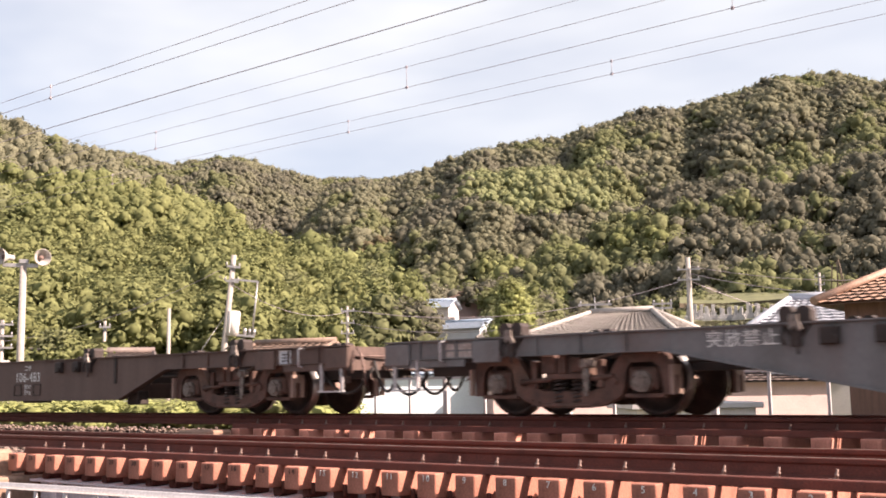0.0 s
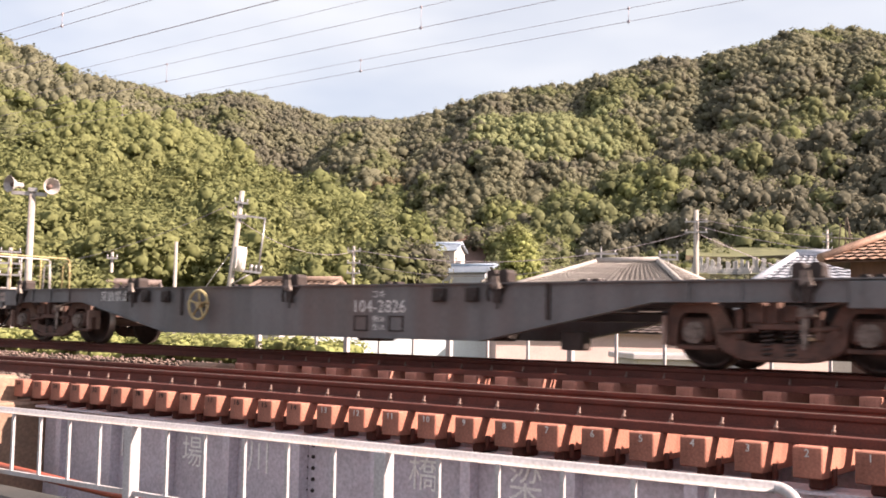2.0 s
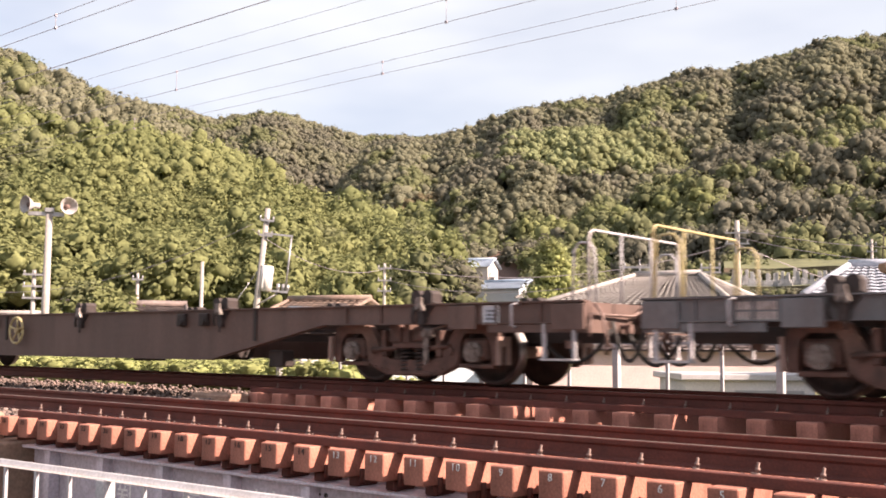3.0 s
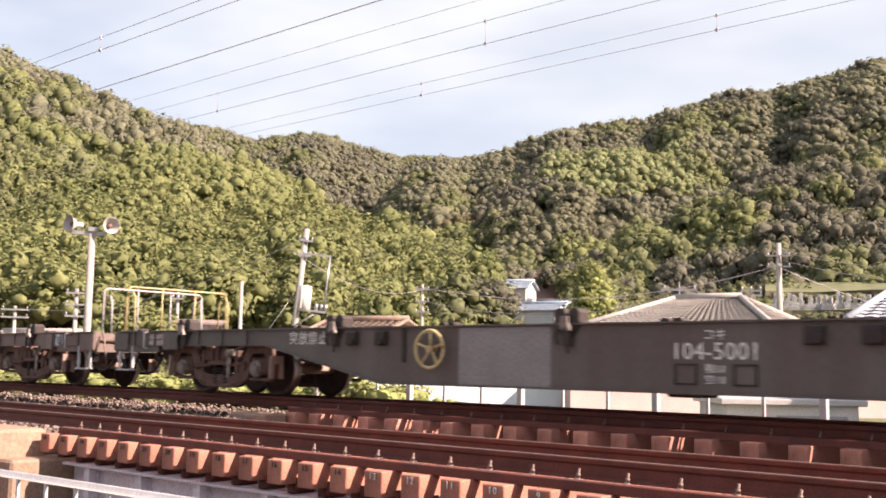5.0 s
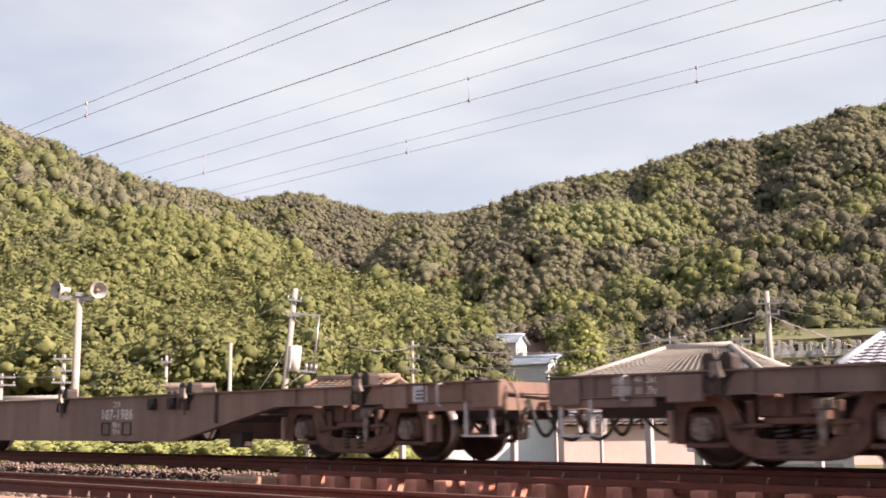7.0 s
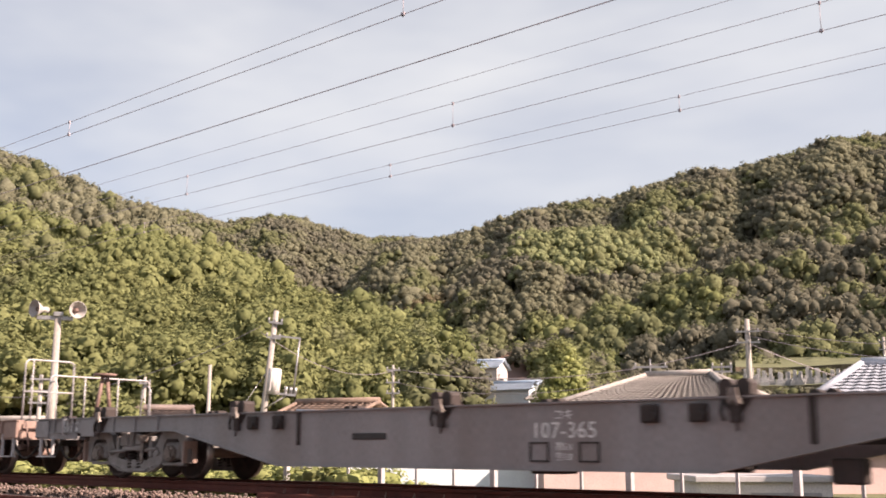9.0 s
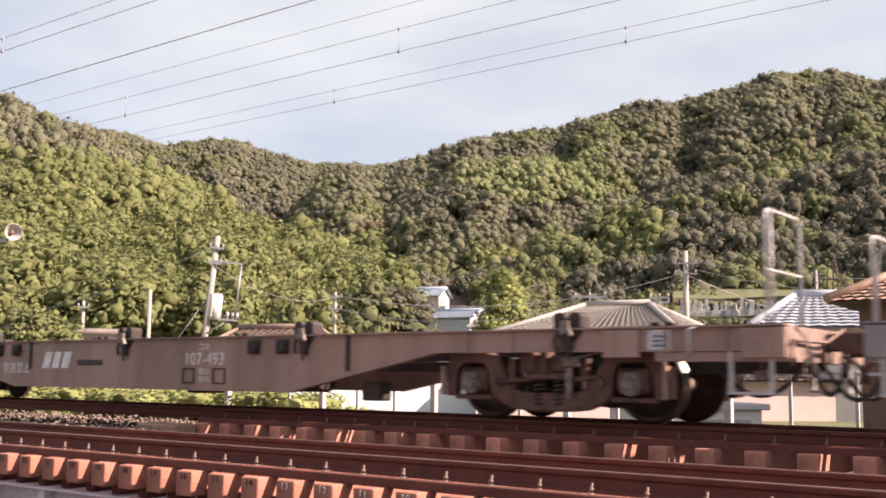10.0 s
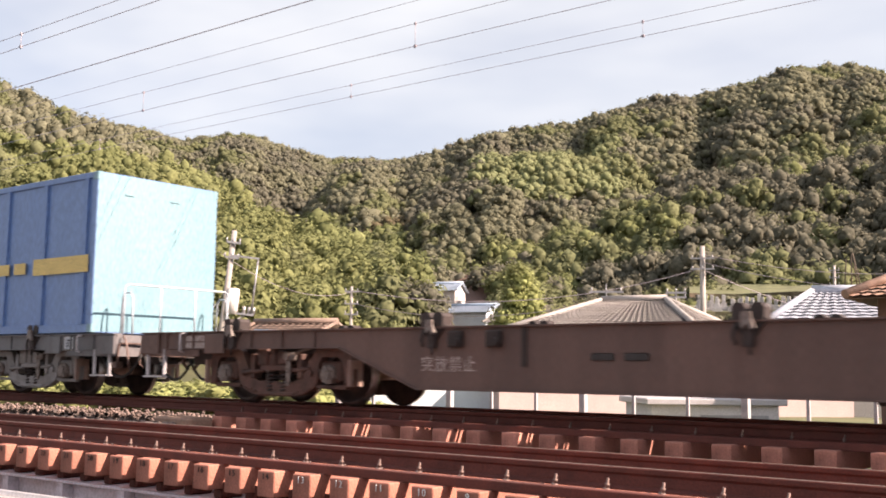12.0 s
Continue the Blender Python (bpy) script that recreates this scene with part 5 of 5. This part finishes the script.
def make_utility_pole(az, d, top_el, label, lean=0.0, arms=(0.4,), gear=False, r=0.14, arm_len=0.9, m_name="pole_concrete"):
    z0 = -1.2
    p = thing("utility_pole", label, "utility pole", m=place(az, d, z0, az) @ pose(0, 0, 0, 0, lean, 0))
    h = up(top_el, d) - z0
    bm = bmesh.new()
    tube(bm, [(0, 0, 0), (0, 0, h)], r, 10, r * 0.7)
    part("shaft", mesh("shaft", bm, m_name), p)
    for k, a in enumerate(arms):
        bm = bmesh.new()
        box(bm, -arm_len * (0.8 if gear else 1) / 2, arm_len / 2, -0.2, -0.12, h - a - 0.04, h - a + 0.04)
        for x in (-0.38, 0.0, 0.38):
            tube(bm, [(x * arm_len / 0.9, -0.16, h - a), (x * arm_len / 0.9, -0.16, h - a + 0.18)], 0.035, 6)
        part("crossarm", mesh("crossarm", bm, "galvanised"), p)
    if gear:
        bm = bmesh.new()
        tube(bm, [(0.25, -0.1, h - 3.3), (0.25, -0.1, h - 2.3)], 0.24, 12)
        for k in range(6):
            a = k * 1.05
            box(bm, 0.25 + 0.24 * math.cos(a) - 0.02, 0.25 + 0.24 * math.cos(a) + 0.02, -0.1 + 0.24 * math.sin(a) - 0.02, -0.1 + 0.24 * math.sin(a) + 0.02, h - 3.2, h - 2.4)
        part("transformer", mesh("transformer", bm, "wall_white"), p)
        bm = bmesh.new()
        box(bm, 0, 1.1, -0.2, -0.12, h - 1.05, h - 0.98)
        tube(bm, [(1.05, -0.16, h - 1.0), (1.05, -0.16, h - 3.2)], 0.04, 6)
        tube(bm, [(0, -0.1, h - 3.9), (0.85, -0.1, h - 3.25)], 0.035, 6)
        box(bm, 0.3, 1.15, -0.2, 0.0, h - 3.3, h - 3.22)
        for x in (0.75, 0.95, 1.12):
            tube(bm, [(x, -0.1, h - 3.22), (x, -0.1, h - 2.95)], 0.07, 8)
        tube(bm, [(-0.05, 0, h - 2.4), (-1.7, 0, h - 5.5)], 0.015, 5)
        part("switchgear", mesh("switchgear", bm, "galvanised"), p)
    return p


make_utility_pole(50.6, 42, 7.4, "concrete utility pole with a transformer and switchgear", 5.3, (0.5, 1.1), True, 0.15, 0.6)
make_utility_pole(24.3, 60, 6.75, "tall concrete utility pole with crossarms", 0.0, (0.7, 1.3), False, 0.2, 1.3)
make_utility_pole(56.4, 50, 3.7, "thin pale utility pole", 0.0, (0.3,), False, 0.1, 0.5)
make_utility_pole(53.1, 48, 4.4, "thin concrete utility pole", 0.0, (), False, 0.11)
make_utility_pole(61.5, 48, 3.7, "utility pole with small boxes and crossarms", 0.0, (0.2, 0.7, 1.2), False, 0.12, 0.9)
make_utility_pole(64.4, 60, 2.7, "utility pole with crossarms at the wood's edge", 0.0, (0.2, 0.6), False, 0.12, 1.4)
make_utility_pole(43.3, 60, 4.5, "utility pole with short crossarms", 0.0, (0.3, 1.0, 1.6), False, 0.11, 0.8)
make_utility_pole(17.7, 90, 5.6, "distant concrete utility pole", 0.0, (0.4, 1.0, 1.6), False, 0.16, 0.8)
make_utility_pole(29.4, 46.5, 4.75, "roof aerial mast with crossed rods", 0.0, (0.35,), False, 0.035, 1.5, "galvanised")
make_utility_pole(25.7, 47, 4.45, "roof aerial mast with crossed rods", 0.0, (0.15, 0.35), False, 0.04, 0.9, "galvanised")


def make_speaker_pole():
    d = 33.0
    z0 = -1.2
    p = thing("loudspeaker_pole", "concrete pole with two white horn loudspeakers", "loudspeaker", m=place(60.9, d, z0, 60.9))
    h = up(7.0, d) - z0
    bm = bmesh.new()
    tube(bm, [(0, 0, 0), (0, 0, h - 0.25)], 0.13, 12, 0.10)
    part("shaft", mesh("shaft", bm, "pole_concrete"), p)
    bm = bmesh.new()
    box(bm, -0.6, 0.42, -0.05, 0.05, h - 0.3, h - 0.18, 0.01)
    box(bm, -0.14, 0.14, -0.14, 0.1, h - 0.2, h - 0.06, 0.02)
    part("crossarm", mesh("crossarm", bm, "galvanised"), p)
    for x, turn in ((-0.48, -55), (0.46, 18)):
        bm = bmesh.new()
        lathe(bm, [(0.25, -0.25), (0.262, -0.25), (0.25, -0.23), (0.17, -0.1), (0.09, 0.02), (0.075, 0.06), (0.09, 0.08), (0.09, 0.22), (0.0, 0.24)], 20)
        lathe(bm, [(0.245, -0.24), (0.15, -0.1), (0.07, 0.02), (0.0, 0.03)], 20)
        lathe(bm, [(0.0, -0.16), (0.07, -0.15), (0.075, -0.02)], 12, [1, 1])
        part("horn", mesh("horn", bm, "horn_white", "bolt"), p, pose(x, -0.05, h, 0, 0, turn))


make_speaker_pole()


def make_cable(p0, p1, sag, r=0.012):
    bm = bmesh.new()
    a, b = Vector(p0), Vector(p1)
    pts = []
    for i in range(17):
        q = a.lerp(b, i / 16)
        q.z -= sag * 4 * (i / 16) * (1 - i / 16)
        pts.append(q)
    tube(bm, pts, r, 5)
    thing("power_cable", "thin dark overhead power cable between poles", "cable", me=mesh("cable", bm, "wire"))


make_cable(at(43.3, 60, up(4.3, 60)), at(24.3, 60, up(5.6, 60)), 1.2, 0.02)
make_cable(at(43.3, 60, up(3.6, 60)), at(29.4, 52, up(3.9, 52)), 0.8, 0.016)
make_cable(at(24.3, 60, up(5.9, 60)), at(6, 55, up(4.6, 55)), 1.0, 0.02)
make_cable(at(24.3, 60, up(5.5, 60)), at(12, 70, up(1.5, 70)), 0.6, 0.02)
make_cable(at(24.3, 60, up(6.3, 60)), at(5, 60, up(6.0, 60)), 1.2, 0.016)
make_cable(at(50.5, 42, up(6.2, 42)), at(43.3, 60, up(4.2, 60)), 0.8, 0.014)
make_cable(at(50.5, 42, up(6.5, 42)), at(64.4, 60, up(2.6, 60)), 1.0, 0.014)


def make_tree(az, d, z0, h, r, label, kind=1, seed=40):
    """A broadleaf tree: tapered trunk with limbs and a crown of leaf sprays."""
    t = thing("tree", label, "tree", m=place(az, d, z0))
    bm = bmesh.new()
    rng = random.Random(seed)
    tube(bm, [(0, 0, 0), (0.05, 0.02, h * 0.35), (-0.03, 0.04, h * 0.85)], 0.16, 8, 0.04)
    for k in range(7):
        a, zz = k * 2.4, h * (0.3 + 0.08 * k)
        tube(bm, [(0, 0, zz), (0.6 * r * math.cos(a), 0.6 * r * math.sin(a), zz + h * 0.12)], 0.05, 6, 0.015)
    part("trunk", mesh("trunk", bm, "bark"), t)
    V, F, K, n = [], [], [], 0
    for k in range(16):
        u = k / 15
        tv, tf = crown_template(seed + k, 420, 0.085, 0.8, 14, 1, 0.1, 0.3, 0.7)
        s = r * (0.45 + 0.28 * math.sin(math.pi * (0.25 + 0.75 * u))) * rng.uniform(0.8, 1.15)
        a = k * 2.4
        off = r * 0.5 * (1 - 0.75 * u)
        p = tv * (s, s, s * 1.1) + (off * math.cos(a), off * math.sin(a), h * (0.22 + 0.66 * u))
        V.append(p), F.append(tf + n), K.append(np.full(len(tf), kind if k % 3 else (0 if kind in (6, 7) else 6 if kind == 0 else 2)))
        n += len(p)
    part("crown", numpy_mesh("crown", np.concatenate(V), np.concatenate(F), LEAVES, np.concatenate(K)), t)


make_tree(34.15, 68, -1.0, up(6.2, 68) + 1.0, 1.95, "slender green tree between the houses", 7)
make_tree(58.5, 40, -1.2, 3.6, 2.0, "rounded leafy tree beside the pole", 1, 60)
make_tree(40.8, 70, -1.0, 4.2, 2.2, "yellow-green tree at the foot of the slope", 0, 80)
make_tree(38.0, 75, -1.0, 4.6, 2.2, "green tree at the foot of the slope", 1, 95)


def make_shrubs():
    """Low sunlit undergrowth along the far side of the bank."""
    rng = np.random.default_rng(8)
    temps = [crown_template(130 + i, 170, 0.085, 0.8, 7, 1) for i in range(4)]
    V, F, K, n = [], [], [], 0
    for q in range(640):
        if q < 260:
            x, y = -14.3 - 22 * rng.uniform(), rng.uniform(14.1, 15.0)
        elif rng.uniform() < 0.75:
            x, y = -14.5 - 34 * rng.uniform(), rng.uniform(14.3, 17.5)
        else:
            x, y = rng.uniform(-15, -8), rng.uniform(15.2, 16.5)
        tv, tf = temps[rng.integers(0, 4)]
        s = rng.uniform(0.3, 0.68) * (1 if x < -16.8 or q < 260 else 0.45)
        p = tv * (s * 1.3, s * 1.3, s) + (x, y, (-0.42 if x < -14.2 else -0.55) + s * 0.15)
        V.append(p), F.append(tf + n), K.append(np.full(len(tf), rng.choice([0, 7, 7, 7])))
        n += len(p)
    me = numpy_mesh("undergrowth", np.concatenate(V), np.concatenate(F), LEAVES, np.concatenate(K))
    thing("undergrowth", "bright yellow-green weeds and low shrubs", "undergrowth", kind="stuff", me=me)


make_shrubs()


def make_terraces():
    """Grassy steps on the hillside with a small graveyard below."""
    for k, (d, el0, el1) in enumerate(((118, 4.25, 4.85), (104, 3.3, 3.85))):
        bm = bmesh.new()
        z0, z1 = up(el0, d), up(el1, d + 10)
        prof = [at(a, d + 1.5 * math.sin(a * 0.9), 0) for a in np.linspace(25.0, 8, 14)]
        back = [at(a, d + 14, 0) for a in np.linspace(25.0, 8, 14)]
        for i in range(13):
            v = [bm.verts.new((p.x, p.y, z)) for p, z in ((prof[i], z0 - 6), (prof[i + 1], z0 - 6), (prof[i + 1], z0), (prof[i], z0), (back[i], z1), (back[i + 1], z1))]
            bm.faces.new((v[0], v[1], v[2], v[3])).material_index = 1
            bm.faces.new((v[3], v[2], v[5], v[4]))
        thing("terraced_field", "sunlit grassy terrace on the hillside", "field", kind="structure", me=mesh("terrace", bm, "grass", "soil"))
    rng = np.random.default_rng(12)
    temps = [crown_template(160 + i, 150, 0.08, 0.8, 8, 1) for i in range(4)]
    V, F, K, n = [], [], [], 0
    for k in range(260):
        upper = k % 2
        a = rng.uniform(9, 26)
        d = (116 if upper else 102) + rng.uniform(-1.5, 0.5)
        tv, tf = temps[rng.integers(0, 4)]
        sz = rng.uniform(0.7, 1.5)
        top = up(4.25 if upper else 3.3, d) - sz * 0.9 - rng.uniform(0, 2.0)
        p = tv * (sz * 1.3, sz * 1.3, sz) + np.array(at(a, d, top)[:])
        V.append(p), F.append(tf + n), K.append(np.full(len(tf), rng.choice([1, 2, 3, 4])))
        n += len(p)
    me = numpy_mesh("hedge", np.concatenate(V), np.concatenate(F), LEAVES, np.concatenate(K))
    thing("hedge", "dark green scrub on the terrace banks", "hedge", kind="stuff", me=me)
    bm = bmesh.new()
    box(bm, -0.45, 0.45, -0.35, 0.35, 0, 0.35, 0.02)
    box(bm, -0.3, 0.3, -0.25, 0.25, 0.35, 0.6, 0.02)
    box(bm, -0.16, 0.16, -0.14, 0.14, 0.6, 1.3, 0.02)
    gm = mesh("gravestone", bm, "stone_grey")
    rng = random.Random(4)
    first = None
    for k in range(40):
        a = 24.6 - 7.2 * (k // 2) / 20 + rng.uniform(-0.1, 0.1)
        d = 106 + 3.0 * (k % 2) + rng.uniform(-0.5, 0.5)
        m = place(a, d, up(3.3 + 0.05 * (k % 2), 104) + 0.25 * (k % 2), a + rng.uniform(-8, 8)) @ Matrix.Scale(rng.uniform(0.8, 1.3), 4, (0, 0, 1))
        thing("gravestone", "grey stepped stone grave marker", "gravestone", "gravestones on the terrace", me=gm, m=m)


make_terraces()


def make_frame_posts():
    """A leaning timber frame on the terrace."""
    d = 112.0
    p = thing("timber_frame", "weathered leaning timber posts with a cross bar", "wooden frame", m=place(16.8, d, up(4.4, d), 16.8))
    for x0, x1, y in ((-0.9, -0.6, 0), (0.9, 0.0, 0), (0.5, 0.0, 0.6), (-0.2, -0.1, 0.2)):
        bm = bmesh.new()
        tube(bm, [(x0, y, -1), (x1, 0, 3.6 - abs(x1))], 0.07, 6)
        part("post", mesh("post", bm, "bark"), p)
    bm = bmesh.new()
    tube(bm, [(-0.8, 0, 1.4), (0.6, 0, 1.4)], 0.05, 6)
    part("cross_bar", mesh("cross_bar", bm, "bark"), p)


make_frame_posts()


# ---- what moves ----
TRAIN_ROWS = [(0.0, 0.03), (2.0, 29.25), (4.5, 66.28), (5.5, 81.22), (7.0, 103.6), (9.0, 133.5), (9.5, 140.85), (10.0, 148.75), (11.0, 163.85), (12.0, 178.72)]
C0, PITCH = -9.0, 20.4


def motions():
    for j, w in enumerate(WAGONS):
        x = C0 - PITCH * j + PITCH / 2
        walk(w, [(t, pose(x + s, TRAIN_Y, 0)) for t, s in TRAIN_ROWS])
    x = C0 - PITCH * 10 + PITCH / 2 + 9.2
    walk(CONTAINER, [(t, pose(x + s, TRAIN_Y, 1.04)) for t, s in TRAIN_ROWS])
    # every wheelset turns in step with the train; alike ones share one set of keys
    spin = math.degrees(178.0 / 12.0 / 0.43)
    done = {}
    for w, k in WHEELSETS:
        if k not in done:
            walk(w, [(i / 30, pose(k, 0, 0.43, 0, spin * i / 30, 0)) for i in range(361)])
            done[k] = w.animation_data
        else:
            w.rotation_mode = "QUATERNION"
            keys = w.animation_data_create()
            keys.action, keys.action_slot = done[k].action, done[k].action_slot


motions()
